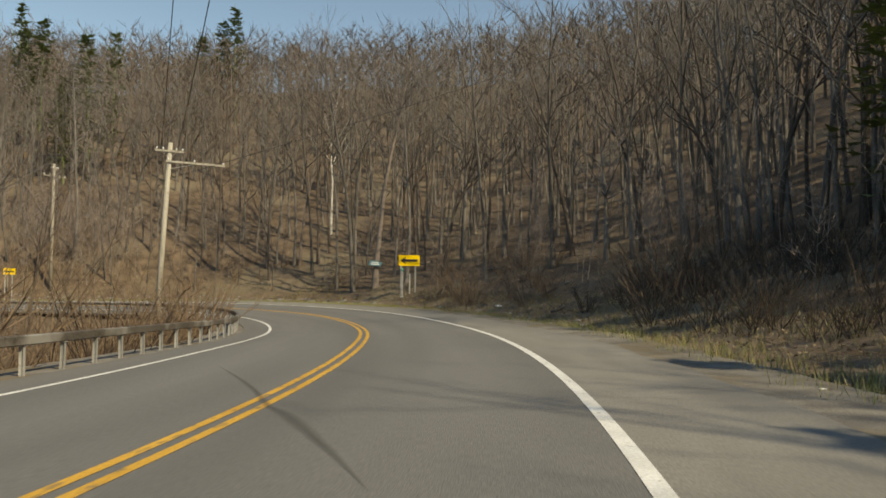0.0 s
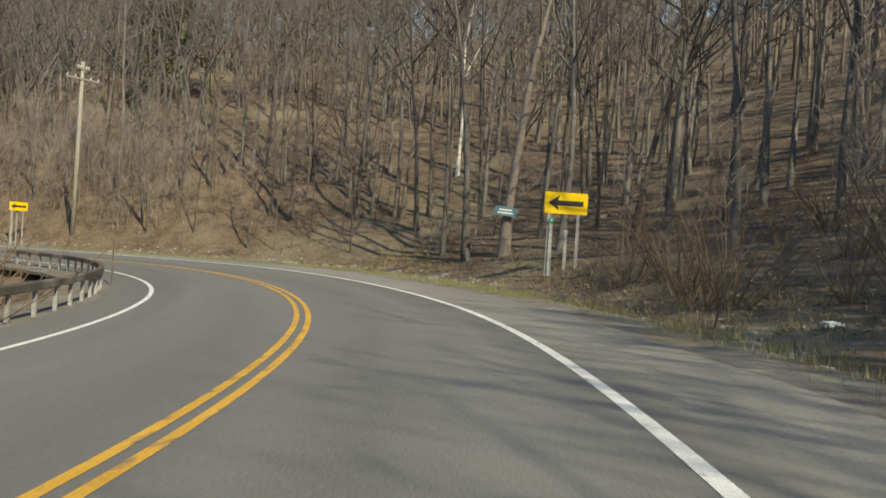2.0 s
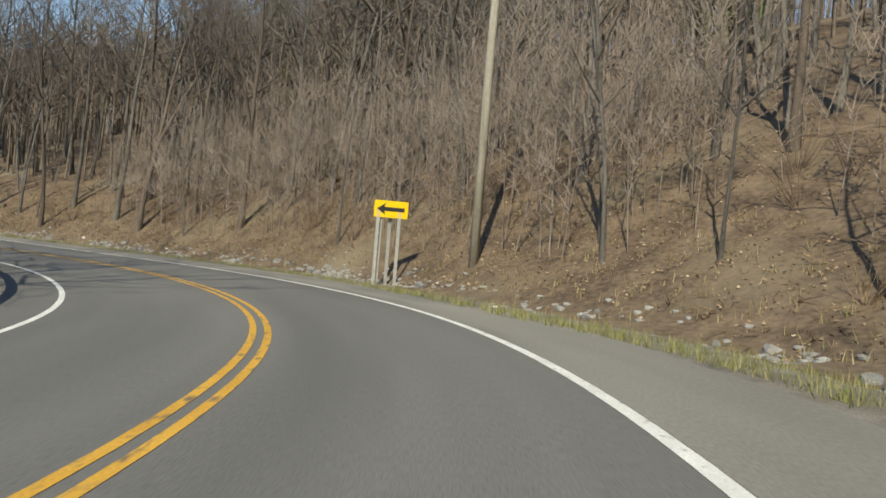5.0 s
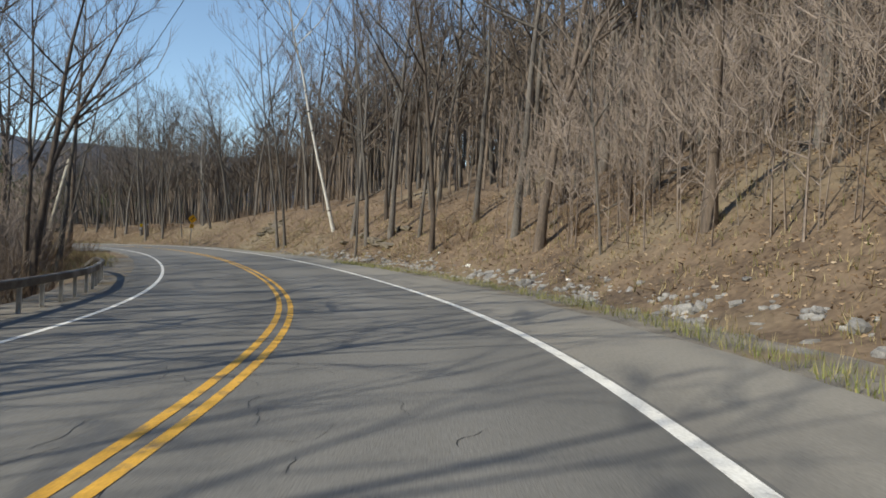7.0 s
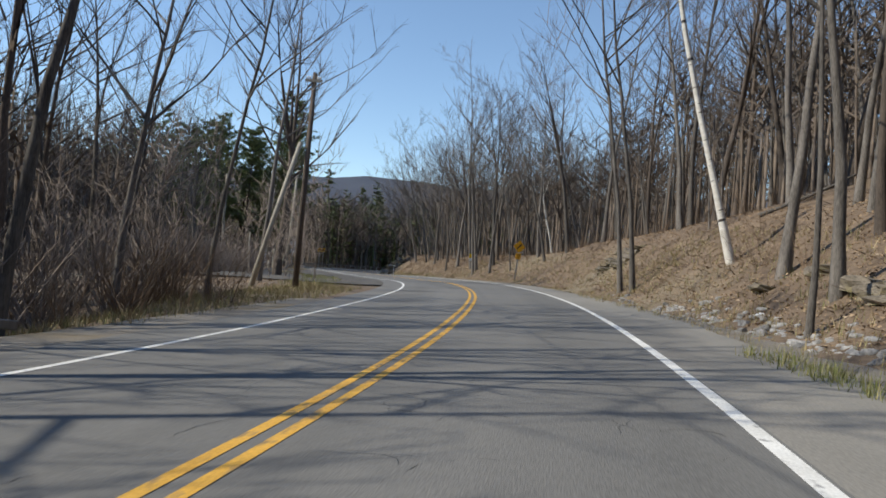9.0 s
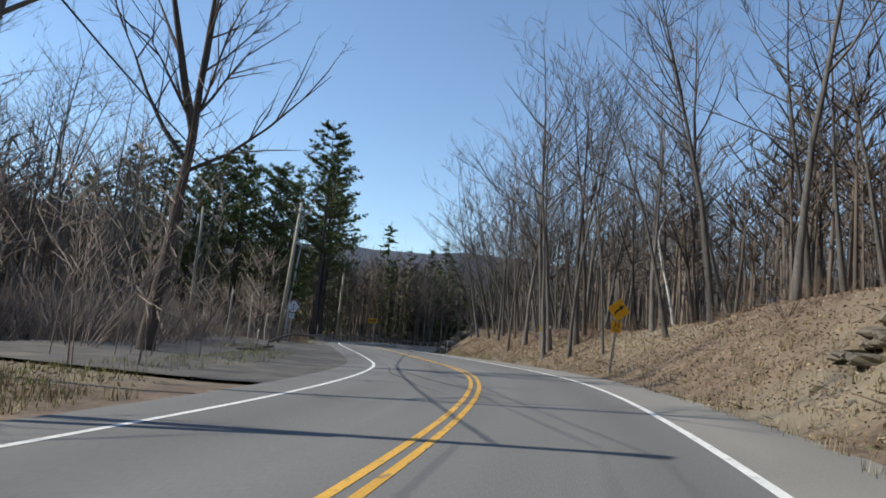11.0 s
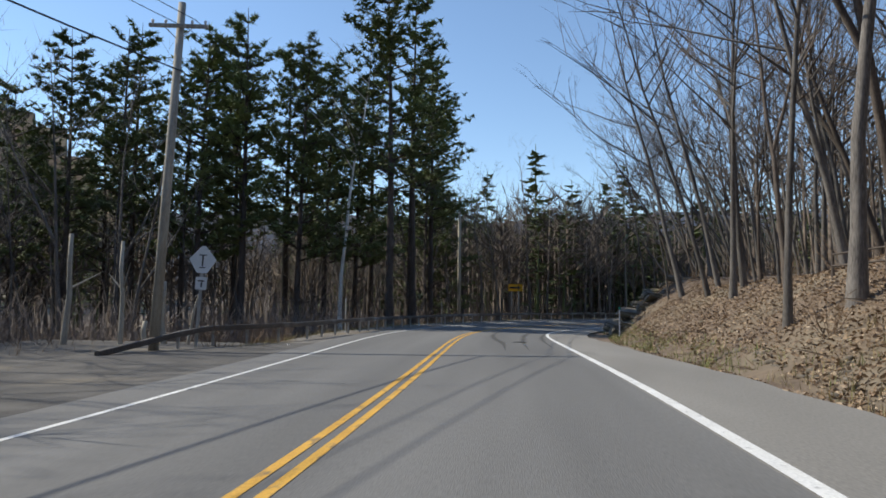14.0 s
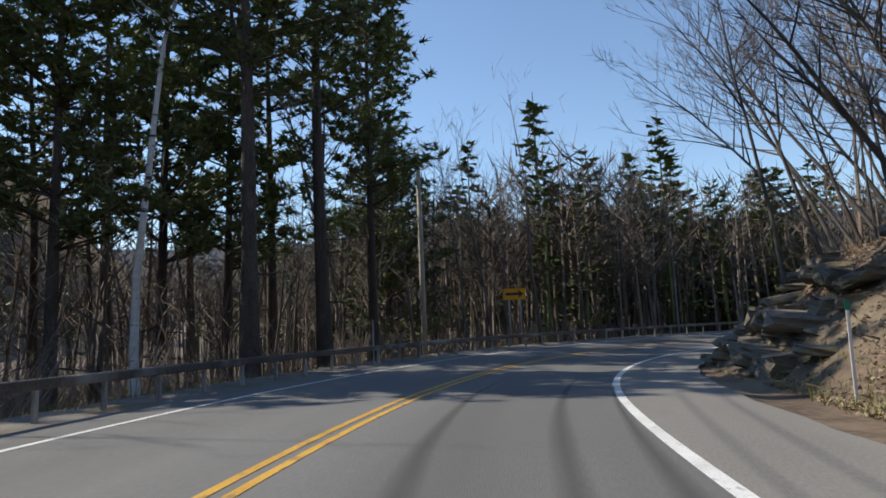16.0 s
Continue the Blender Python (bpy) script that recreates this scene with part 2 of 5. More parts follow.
STEP = 0.5
METRES = np.arange(-70.0, 420.0, STEP)
turn = np.interp(METRES, BEND_S, BEND, left=0.0, right=0.0) * STEP
turn = np.cumsum((turn + np.r_[0, turn[:-1]]) / 2)
turn += -0.28158 - turn[int((30 + 70) / STEP)]
TAN = np.stack([-np.sin(turn), np.cos(turn)], 1)
LINE = np.cumsum((TAN + np.r_[TAN[:1], TAN[:-1]]) / 2 * STEP, axis=0)
LINE += np.array([-2.992, 2.610]) - LINE[int((30 + 70) / STEP)]
RIGHT = np.stack([TAN[:, 1], -TAN[:, 0]], 1)
ARC = np.interp(METRES, METRE, STATION)


def along(s, d):
    """The place at arc length s, d metres to the right of the yellow line."""
    x = np.interp(s, ARC, LINE[:, 0]) + d * np.interp(s, ARC, RIGHT[:, 0])
    y = np.interp(s, ARC, LINE[:, 1]) + d * np.interp(s, ARC, RIGHT[:, 1])
    return x, y


def heading(s):
    return math.atan2(-float(np.interp(s, ARC, TAN[:, 0])), float(np.interp(s, ARC, TAN[:, 1])))


def road_sd(x, y):
    x, y = np.atleast_1d(np.asarray(x, float)), np.atleast_1d(np.asarray(y, float))
    S, D = np.zeros_like(x), np.zeros_like(x)
    for a in range(0, len(x), 4000):
        q = np.stack([x[a:a + 4000], y[a:a + 4000]], 1)
        i = ((q[:, None, :] - LINE[None, ::2, :]) ** 2).sum(-1).argmin(1) * 2
        off = q - LINE[i]
        S[a:a + 4000] = ARC[i]
        side = np.sign((off * RIGHT[i]).sum(1))
        D[a:a + 4000] = np.where(side == 0, 1, side) * np.linalg.norm(off, axis=1)
    return S, D


def wob(x, y, scale, seed=0.0):
    x, y = x / scale + seed, y / scale + seed * 1.7
    return (np.sin(x + 1.3 * np.sin(0.7 * y + seed)) + np.sin(1.1 * y + 1.1 * np.sin(0.9 * x)) + np.sin(0.73 * x + 0.61 * y + 2.0 * np.sin(0.31 * x - 0.4 * y))) / 3


# along the road: where the bank begins, how steep it is, how far it climbs
BANK_S = (0, 60, 88, 100, 108, 113, 118, 128, 139, 150, 165, 185, 195, 212, 222, 228, 230.5, 233, 239, 262, 290)
BANK_D = (7.6, 8.0, 8.0, 8.2, 7.6, 6.6, 6.8, 7.6, 7.6, 6.4, 5.8, 5.6, 6.1, 6.4, 6.9, 7.4, 7.2, 6.7, 6.0, 5.3, 5.4)
BANK_K = (0.32, 0.32, 0.36, 0.40, 0.52, 0.72, 0.85, 0.80, 0.72, 0.64, 0.85, 0.80, 0.72, 0.72, 0.78, 0.95, 1.15, 1.25, 1.2, 1.0, 0.8)
BANK_W = (14, 14, 14, 12, 8, 7, 6, 6, 5, 6, 6, 5, 5, 5, 4.5, 4, 4, 4, 4, 5, 5)
BANK_G = (0.56, 0.58, 0.57, 0.56, 0.55, 0.55, 0.54, 0.53, 0.5, 0.48, 0.42, 0.30, 0.2, 0.18, 0.18, 0.18, 0.18, 0.18, 0.18, 0.2, 0.2)
BANK_TOP = (140, 150, 150, 150, 145, 140, 125, 108, 92, 74, 50, 22, 10, 8, 8, 8, 8, 8, 8, 10, 12)


def tilt(s, d):
    """The road's height: it rises and falls, and leans into its bends."""
    m = np.interp(s, STATION, METRE)
    return eased(m, SHAPE_S, HEIGHT) + eased(m, SHAPE_S, SLOPE) * (np.clip(d, -6.5, 6.5) - 1.9)


def ground_z(x, y):
    x, y = np.atleast_1d(np.asarray(x, float)), np.atleast_1d(np.asarray(y, float))
    s, d = road_sd(x, y)
    f = lambda table: np.interp(s, BANK_S, table)
    d0, k, w, g, top = f(BANK_D), f(BANK_K), f(BANK_W), f(BANK_G), f(BANK_TOP)
    e = np.maximum(d - d0, 0)
    first = np.minimum(e, w)
    ease = first * first / (first + 0.5)
    rise = k * ease + g * np.maximum(e - w, 0)
    rise = top * (1 - np.exp(-rise / top))
    bumps = 0.16 * wob(x, y, 1.7) + 0.35 * wob(x, y, 5.5, 2.0) + 0.9 * wob(x, y, 23.0, 4.0) * np.clip(e / 15, 0, 1)
    right = -0.10 * np.clip((d - 5.2) / 1.2, 0, 1) + rise + bumps * np.clip(e / 4, 0, 1) * 0.8
    l = np.maximum(-d - 5.4, 0)
    low = np.interp(s, (0, 120, 150, 165, 205, 225, 260), (3.2, 3.2, 1.6, 0.5, 0.5, 2.2, 2.2))
    flat = np.interp(s, (0, 140, 155, 165, 200, 212, 260), (0.2, 0.2, 2, 9, 6, 1.5, 1.2))
    left = -0.06 - low * (1 - np.exp(-np.maximum(l - flat, 0) * 0.22)) + 0.25 * wob(x, y, 4.1, 3.0) * np.clip((l - flat) / 4, 0, 1)
    z = np.where(d > 0, right, left) - 0.05 + tilt(s, d)
    # far country: low valley floor to the left, a ridge beyond
    r = np.hypot(x + 80, y - 20)
    far = np.clip((r - 420) / 700, 0, 1)
    ridge = 40 * np.clip((r - 900) / 900, 0, 1) * (1 + 0.35 * wob(x, y, 330, 1.0))
    return z * (1 - far) + (ridge - 3) * far


def gz(x, y):
    return float(ground_z(x, y)[0])


def strip(name, d_in, d_out, z, s0, s1, material, label="", category="", kind="structure", step=1.0, cols=1, skirt=0.12, edge=0.0, drift=None):
    """A band that follows the road between two offsets, with a thickness."""
    n = int((s1 - s0) / step) + 1
    ss = np.linspace(s0, s1, n)
    dd = np.linspace(d_in, d_out, cols + 1)
    v, uv = [], []
    for i, s in enumerate(ss):
        for j, d in enumerate(dd):
            de = d + (drift(s) if drift else 0.0)
            if edge and j == (cols if d_out > 0 else 0):
                de = d + edge * (math.sin(s * 1.9 + j) * 0.5 + math.sin(s * 0.53 + 2 * j) * 0.5 + math.sin(s * 4.7) * 0.25)
            x, y = along(s, de)
            v.append((float(x), float(y), z + float(tilt(s, de))))
            uv.append((de, s))
    m = len(dd)
    f = [(i * m + j, i * m + j + 1, (i + 1) * m + j + 1, (i + 1) * m + j) for i in range(n - 1) for j in range(cols)]
    if skirt:
        b0 = len(v)
        for i in range(n):
            for j in (0, cols):
                x, y, zz = v[i * m + j]
                v.append((x, y, zz - skirt))
                uv.append(uv[i * m + j])
        for i in range(n - 1):
            f.append((i * m, (i + 1) * m, b0 + 2 * (i + 1), b0 + 2 * i))
            f.append(((i + 1) * m + cols, i * m + cols, b0 + 2 * i + 1, b0 + 2 * (i + 1) + 1))
    me = bpy.data.meshes.new(name)
    me.from_pydata(v, [], f)
    lay = me.uv_layers.new(name="UVMap")
    idx = np.zeros(len(me.loops), dtype=np.int32)
    me.loops.foreach_get("vertex_index", idx)
    lay.data.foreach_set("uv", np.array(uv, dtype=np.float32)[idx].ravel())
    me.materials.append(material)
    me.update()
    ob = new(name, me)
    return tagged(ob, label, category, "", kind)


# ---- ground ----
def graded(lo, hi, step, far):
    core = list(np.arange(lo, hi + 0.01, step))
    out, g, x = [], step, hi
    while x < far:
        g *= 1.22
        x += g
        out.append(x)
    inn, g, x = [], step, lo
    while x > -far:
        g *= 1.22
        x -= g
        inn.append(x)
    return np.array(inn[::-1] + core + out)


gx, gy = graded(-235, 50, 1.3, 4200), graded(-115, 130, 1.3, 4200)
GX, GY = np.meshgrid(gx, gy)
GZ = ground_z(GX.ravel(), GY.ravel())
gme = bpy.data.meshes.new("ground")
nx, ny = len(gx), len(gy)
quads = [(j * nx + i, j * nx + i + 1, (j + 1) * nx + i + 1, (j + 1) * nx + i) for j in range(ny - 1) for i in range(nx - 1)]
gme.from_pydata(np.stack([GX.ravel(), GY.ravel(), GZ], 1).tolist(), [], quads)
gme.materials.append(M_GROUND)
gme.polygons.foreach_set("use_smooth", [True] * len(gme.polygons))
gme.update()
tagged(new("ground", gme), "brown leaf-strewn ground rising into a wooded bank", "ground", "", "structure")

# ---- road ----
tagged(strip("road", -4.75, 3.76, 0.0, -50, 320, M_ASPHALT, cols=8), "grey worn asphalt of a two-lane road", "road")
tagged(strip("shoulder", 3.76, 5.75, -0.004, -50, 320, M_SHOULDER, cols=3, edge=0.10), "paler dusty asphalt shoulder beside the road", "shoulder")
tagged(strip("verge_gravel", 5.4, 7.2, -0.03, -50, 190, M_GRAVEL, cols=3, edge=0.2), "grey-brown gravel verge", "verge")
tagged(strip("inner_verge_gravel", -6.1, -4.75, -0.02, -50, 160, M_GRAVEL, cols=3, edge=0.12), "pale gravel strip under the guardrail", "verge")
tagged(strip("pull_off_gravel", -15.5, -4.75, -0.025, 176, 216, M_PULL, cols=8, edge=0.25), "dark gravel pull-off beside the road", "pull-off")
tagged(strip("outer_verge_gravel", -6.4, -4.75, -0.02, 216, 320, M_GRAVEL, cols=3, edge=0.12), "gravel strip under the guardrail", "verge")
for name, a, b_ in (("yellow_line", -0.17, -0.06), ("yellow_line", 0.06, 0.17)):
    strip(name, a, b_, 0.005, -50, 320, M_YELLOW, "worn yellow centre line on the asphalt", "road marking", "structure", 0.7, skirt=0)
SIDE_M = (30, 80, 130, 165, 190, 205, 220, 235, 260)
RIGHT_LINE = (3.71, 3.68, 3.62, 3.71, 3.82, 3.87, 3.87, 3.73, 3.69)
LEFT_LINE = (-3.61, -3.59, -3.52, -3.53, -3.58, -3.58, -3.63, -3.63, -3.64)
strip("edge_line", -0.075, 0.075, 0.005, -50, 320, M_WHITE, "worn white edge line on the asphalt", "road marking", "structure", 0.7, skirt=0, drift=lambda s: float(np.interp(np.interp(s, STATION, METRE), SIDE_M, RIGHT_LINE)))
strip("edge_line", -0.06, 0.06, 0.005, -50, 320, M_WHITE, "white edge line along the inner lane", "road marking", "structure", 0.7, skirt=0, drift=lambda s: float(np.interp(np.interp(s, STATION, METRE), SIDE_M, LEFT_LINE)))


# ---- trees ----
def sway(p, d, length, n, bend, up=0.0, rnd=random):
    """A path of n steps from p along d that wanders, and turns up or down."""
    pts = [Vector(p)]
    d = Vector(d).normalized()
    for _ in range(n):
        d = (d + Vector((rnd.uniform(-bend, bend), rnd.uniform(-bend, bend), rnd.uniform(-bend, bend) + up))).normalized()
        pts.append(pts[-1] + d * (length / n))
    return pts


def on(pts, t):
    i = min(int(t * (len(pts) - 1)), len(pts) - 2)
    u = t * (len(pts) - 1) - i
    return pts[i].lerp(pts[i + 1], u), (pts[i + 1] - pts[i]).normalized()


def bare_tree(seed, h, r, first=0.4, limbs=15, spread=0.9, fork=0, twigs=4, lean=0.0, subs=4, lod=0, bend=0.085):
    """Trunk with limbs, and crown of branches and twigs, of a leafless hardwood."""
    rnd = random.Random(seed)
    trunk, crown = Build(), Build()
    stems = []
    main = sway((0, 0, -0.4), (lean, rnd.uniform(-0.04, 0.04), 1), h, 9, bend, 0.03, rnd)
    rad = [r * 1.35] + [r * (1 - 0.92 * (i / 9) ** 0.9) for i in range(1, 10)]
    trunk.tube(main[::3] if lod else main, rad[::3] if lod else rad, (7, 4, 3)[lod])
    stems.append((main, r, h))
    for k in range(fork):
        p, d = on(main, rnd.uniform(0.3, 0.5))
        a = rnd.uniform(0, 6.3)
        q = sway(p, (0.45 * math.cos(a), 0.45 * math.sin(a), 1), h * 0.55, 6, 0.07, 0.05, rnd)
        trunk.tube(q, [r * 0.6 * (1 - 0.93 * i / 6) for i in range(7)], 6)
        stems.append((q, r * 0.6, h * 0.55))
    for k in range(limbs):
        st, sr, sh = stems[k % len(stems)]
        t = rnd.uniform(first if st is main else 0.15, 0.97)
        p, d = on(st, t)
        a = rnd.uniform(0, 6.3)
        ln = (0.16 + 0.36 * (1 - t)) * sh * spread * rnd.uniform(0.7, 1.25)
        rise = rnd.uniform(0.4, 1.1)
        q = sway(p, (math.cos(a), math.sin(a), rise), ln, 4, 0.14, 0.08, rnd)
        r0 = max(0.02, sr * (1 - t) * 0.5 + 0.014)
        if lod == 2:
            trunk.tube([q[0], q[2]], [r0, 0.0], 3)
        else:
            trunk.tube(q[::2] if lod else q, [r0 * (1 - 0.85 * i / 4) for i in range(5)][::2 if lod else 1], 3 if lod else 4)
        for j in range(subs):
            u = rnd.uniform(0.25, 0.98)
            p2, d2 = on(q, u)
            e = (d2 + Vector((rnd.uniform(-1, 1), rnd.uniform(-1, 1), rnd.uniform(-0.3, 0.9)))).normalized()
            l2 = ln * rnd.uniform(0.3, 0.55)
            q2 = sway(p2, e, l2, 2, 0.18, 0.1, rnd)
            crown.tube(q2[::2] if lod else q2, [r0 * 0.4, 0.0] if lod else [r0 * 0.4, r0 * 0.28, 0.006], 3)
            for i in range(twigs):
                p3, d3 = on(q2, rnd.uniform(0.15, 1))
                e3 = (d3 + Vector((rnd.uniform(-1, 1), rnd.uniform(-1, 1), rnd.uniform(-0.4, 0.9)))).normalized()
                crown.tube([p3, p3 + e3 * rnd.uniform(0.5, 1.2)], [0.011, 0.0], 3)
    for st, sr, sh in stems:
        for i in range((10, 8, 5)[lod]):
            p3, d3 = on(st, rnd.uniform(0.6, 1))
            e3 = (d3 + Vector((rnd.uniform(-1, 1), rnd.uniform(-1, 1), 0.2))).normalized()
            crown.tube([p3, p3 + e3 * rnd.uniform(0.6, 1.6)], [0.016, 0.0], 3)
    return trunk, crown


TREE_LABEL = "tall bare grey-barked hardwood tree on the leafy bank"


def tree_meshes(seed, bark, **kw):
    t, c = bare_tree(seed, **kw)
    return t.mesh("trunk", bark, True), c.mesh("crown", M_TWIG)


def plant(meshes, x, y, scale=1.0, turn=0.0, lean=(0, 0), name="tree", label=TREE_LABEL, category="tree", group="", parts=("trunk", "crown"), dz=0.0, width=1.0):
    ob = thing(name, label, category, pose(x, y, gz(x, y) + dz, lean[0], lean[1], turn) @ Matrix.Diagonal((scale * width, scale * width, scale * 1.14, 1)), group)
    for nm_, me in zip(parts, meshes):
        new_ob = new(nm_, me)
        new_ob.parent = ob
    return ob


rt = random.Random(5)
KINDS = []
for i in range(8):
    KINDS.append(tree_meshes(100 + i, M_BARK if i % 3 else M_BARKD, h=rt.uniform(14, 19), r=rt.uniform(0.12, 0.19), first=rt.uniform(0.35, 0.5), limbs=rt.choice((13, 15, 17)), fork=i % 3 == 0, spread=rt.uniform(0.8, 1.1), subs=4, twigs=5))
SLIM = [tree_meshes(200 + i, M_BARK, h=rt.uniform(9, 13), r=rt.uniform(0.05, 0.085), first=0.35, limbs=9, spread=0.6, subs=3, twigs=3) for i in range(5)]

taken = []


def free(x, y, gap):
    for (a, b_, g) in taken:
        if abs(a - x) < max(gap, g) and abs(b_ - y) < max(gap, g) and math.hypot(a - x, b_ - y) < max(gap, g):
            return False
    return True


# single trees that can be known again along the way: place, kind, height factor, turn, lean
def birch(x, y, seed, h, r, lean=(0, 0), turn=0):
    t, c = bare_tree(seed, h, r, 0.4, 13, 0.7, 0, 3, 0.0, 3, 0, 0.13)
    plant((t.mesh("trunk", M_BIRCH, True), c.mesh("crown", M_TWIG)), x, y, 1, turn, lean, "birch_tree", "slender white-barked birch among darker bare trees", "tree")
    taken.append((x, y, 1.5))


for x, y, k, sc in ((-0.1, 59.9, 1, 1.15), (-8.8, 73.6, 4, 1.1), (-7.9, 74.2, 2, 0.95), (-15.3, 70.9, None, 1.0), (-13.2, 70.0, None, 0.8), (-11.2, 70.9, None, 0.9),
                    (-24.7, 74.4, 5, 0.85), (-69.9, 63.3, 2, 0.8), (-74.1, 59.7, 7, 0.85), (-66.9, 66.4, 1, 0.9), (-61.5, 68.2, 4, 1.0), (-87.5, 50.1, 2, 0.95), (-71.9, 59.4, None, 1.2),
                    (-113.5, 28.0, 5, 0.95), (-129.1, 10.8, 7, 0.75), (-128.6, 13.0, None, 1.0), (-121.5, 17.7, 2, 0.75), (-115.3, 25.1, 4, 0.8), (-111.2, 31.5, None, 1.2), (-143.6, -6.5, 2, 0.7)):
    plant(KINDS[k] if k is not None else SLIM[int(abs(x)) % 5], x, y, sc, rt.uniform(0, 360))
    taken.append((x, y, 1.2))
for x, y, k, sc, ln in ((-121.3, 19.3, 7, 1.0, (2, 3)), (-126.9, 14.3, 3, 0.8, (3, 6))):
    plant(KINDS[k], x, y, sc, rt.uniform(0, 360), ln, label="tall bare hardwood leaning over the low bank")
    taken.append((x, y, 0.9))
birch(-2.5, 79.1, 11, 17, 0.15)
birch(-83.1, 55.6, 12, 24, 0.14, (15, 4))
birch(-125.2, -16.0, 13, 20, 0.16)
birch(-119.5, 31.5, 14, 12, 0.11, (9, 5))
for x, y, k, sc, ln in ((-5.9, 72.7, 1, 1.05, (0, 3)), (-9.3, 72.0, None, 0.5, (4, 8)), (-74.5, 63.5, None, 1.1, (6, 6)), (-67.7, 69.0, 4, 0.95, (0, 2)), (-86.5, 51.0, 2, 0.95, (0, 0)), (-81.0, 59.9, 5, 1.0, (1, 1)),
                        (-116.1, 26.8, 1, 0.95, (6, 6)), (-118.1, 23.1, 4, 1.05, (5, 8)), (-116.6, 24.6, 7, 0.95, (4, 6)), (-132.2, 7.4, 2, 0.85, (4, 9)), (-130.6, 10.2, 5, 0.95, (4, 9)), (3.4, 60.5, 2, 1.0, (0, 2))):
    plant(KINDS[k] if k is not None else SLIM[int(abs(x)) % 5], x, y, sc, 0, ln)
    taken.append((x, y, 1.0))
plant(tree_meshes(91, M_SAPLING, h=18, r=0.27, first=0.45, limbs=13, spread=0.8), 1.75, 58.9, 1.0, 0, (0, 5), label="stout pale-barked tree leaning beside the road")
plant(tree_meshes(92, M_SAPLING, h=17, r=0.17, first=0.4, limbs=12, fork=1, spread=0.7), -5.4, 72.4, 1.0, 0, (0, 2), label="pale grey forked tree on the bank")
plant(tree_meshes(77, M_BARKD, h=17, r=0.3, first=0.35, limbs=20, fork=2, spread=1.1, subs=6, twigs=6), -90.9, 24.0, 1.0, 0, (-2, -1), label="large dark forked bare tree beside the gravel pull-off")
taken.append((-90.9, 24.0, 3))


def scatter(n, meshes, s0, s1, d0, d1, gap, scale, rnd, name="tree", label=TREE_LABEL, category="tree", group="bare trees on the bank", lean=3, power=1.0, parts=("trunk", "crown"), width=(1, 1), bow=0):
    count = 0
    for _ in range(n * 6):
        if count >= n:
            break
        s = rnd.uniform(s0, s1)
        d = d0 + (d1 - d0) * rnd.random() ** power
        if d > 0:
            d += float(np.interp(s, BANK_S, BANK_D))
        x, y = (float(q) for q in along(s, d))
        ss, dd = road_sd(x, y)
        if abs(float(dd[0]) - d) > 0.6 or not free(x, y, gap):
            continue
        taken.append((x, y, gap))
        tilt_x, tilt_y = rnd.uniform(-lean, lean), rnd.uniform(-lean, lean)
        ob = plant(rnd.choice(meshes), x, y, rnd.uniform(*scale), rnd.uniform(0, 360), (0, 0), name, label, category, group, parts, width=rnd.uniform(*width))
        b_ = rnd.uniform(0.3, 1.0) * bow
        # a lean towards the light over the road
        lx, ly = float(np.interp(s, ARC, RIGHT[:, 0])), float(np.interp(s, ARC, RIGHT[:, 1]))
        at = ob.matrix_world.translation.copy()
        ob.matrix_world = Matrix.Translation(at) @ pose(0, 0, 0, tilt_x + b_ * ly, tilt_y - b_ * lx) @ Matrix.Translation(-at) @ ob.matrix_world
        count += 1


r1 = random.Random(21)
scatter(46, KINDS, 84, 132, 3.0, 15, 1.9, (0.75, 1.1), r1)
scatter(18, KINDS, 64, 86, 7.0, 17, 1.9, (0.75, 1.1), r1)
scatter(22, KINDS, 130, 166, 1.2, 10, 1.7, (0.75, 1.1), r1)
scatter(14, KINDS, 166, 192, 5.5, 13, 1.7, (0.75, 1.1), r1)
scatter(34, KINDS, 186, 232, 3.0, 11, 1.5, (0.6, 0.95), r1, bow=11)
scatter(24, KINDS, 226, 262, 3.2, 10, 1.2, (0.55, 0.85), r1, bow=26, label="bare hardwood tree leaning out over the road")
for x, y, k, sc in ((-30.0, 56.0, 1, 1.05), (-27.1, 54.8, 4, 0.95), (-33.4, 56.4, 2, 0.9), (-39.7, 56.1, 7, 0.95), (-44.9, 52.8, 5, 1.0), (-53.3, 49.6, 1, 1.0), (-22.1, 51.8, 3, 0.8), (-35.8, 53.3, 6, 1.0), (-82.3, 32.0, 4, 0.9)):
    plant(KINDS[k], x, y, sc, rt.uniform(0, 360), label="bare hardwood tree inside the bend", group="bare trees of the low woods")
    taken.append((x, y, 1.5))
scatter(16, KINDS, 104, 140, -19, -7.5, 2.0, (0.75, 1.0), r1, label="bare hardwood tree inside the bend", group="bare trees of the low woods")
scatter(26, KINDS, 130, 161, -16, -8.0, 1.8, (0.65, 0.95), r1, label="bare hardwood tree in the low woods by the road", group="bare trees of the low woods")
scatter(11, KINDS, 233, 264, -16, -9.5, 1.8, (0.6, 0.9), r1, label="bare hardwood tree in the low woods by the road", group="bare trees of the low woods")
scatter(24, SLIM, 84, 160, 2.0, 10, 0.9, (0.7, 1.2), r1, label="slim bare young tree on the leafy bank", group="young trees on the bank")
scatter(14, SLIM, 150, 255, 2.4, 8, 0.9, (0.7, 1.1), r1, bow=7, label="slim bare young tree on the leafy bank", group="young trees on the bank")


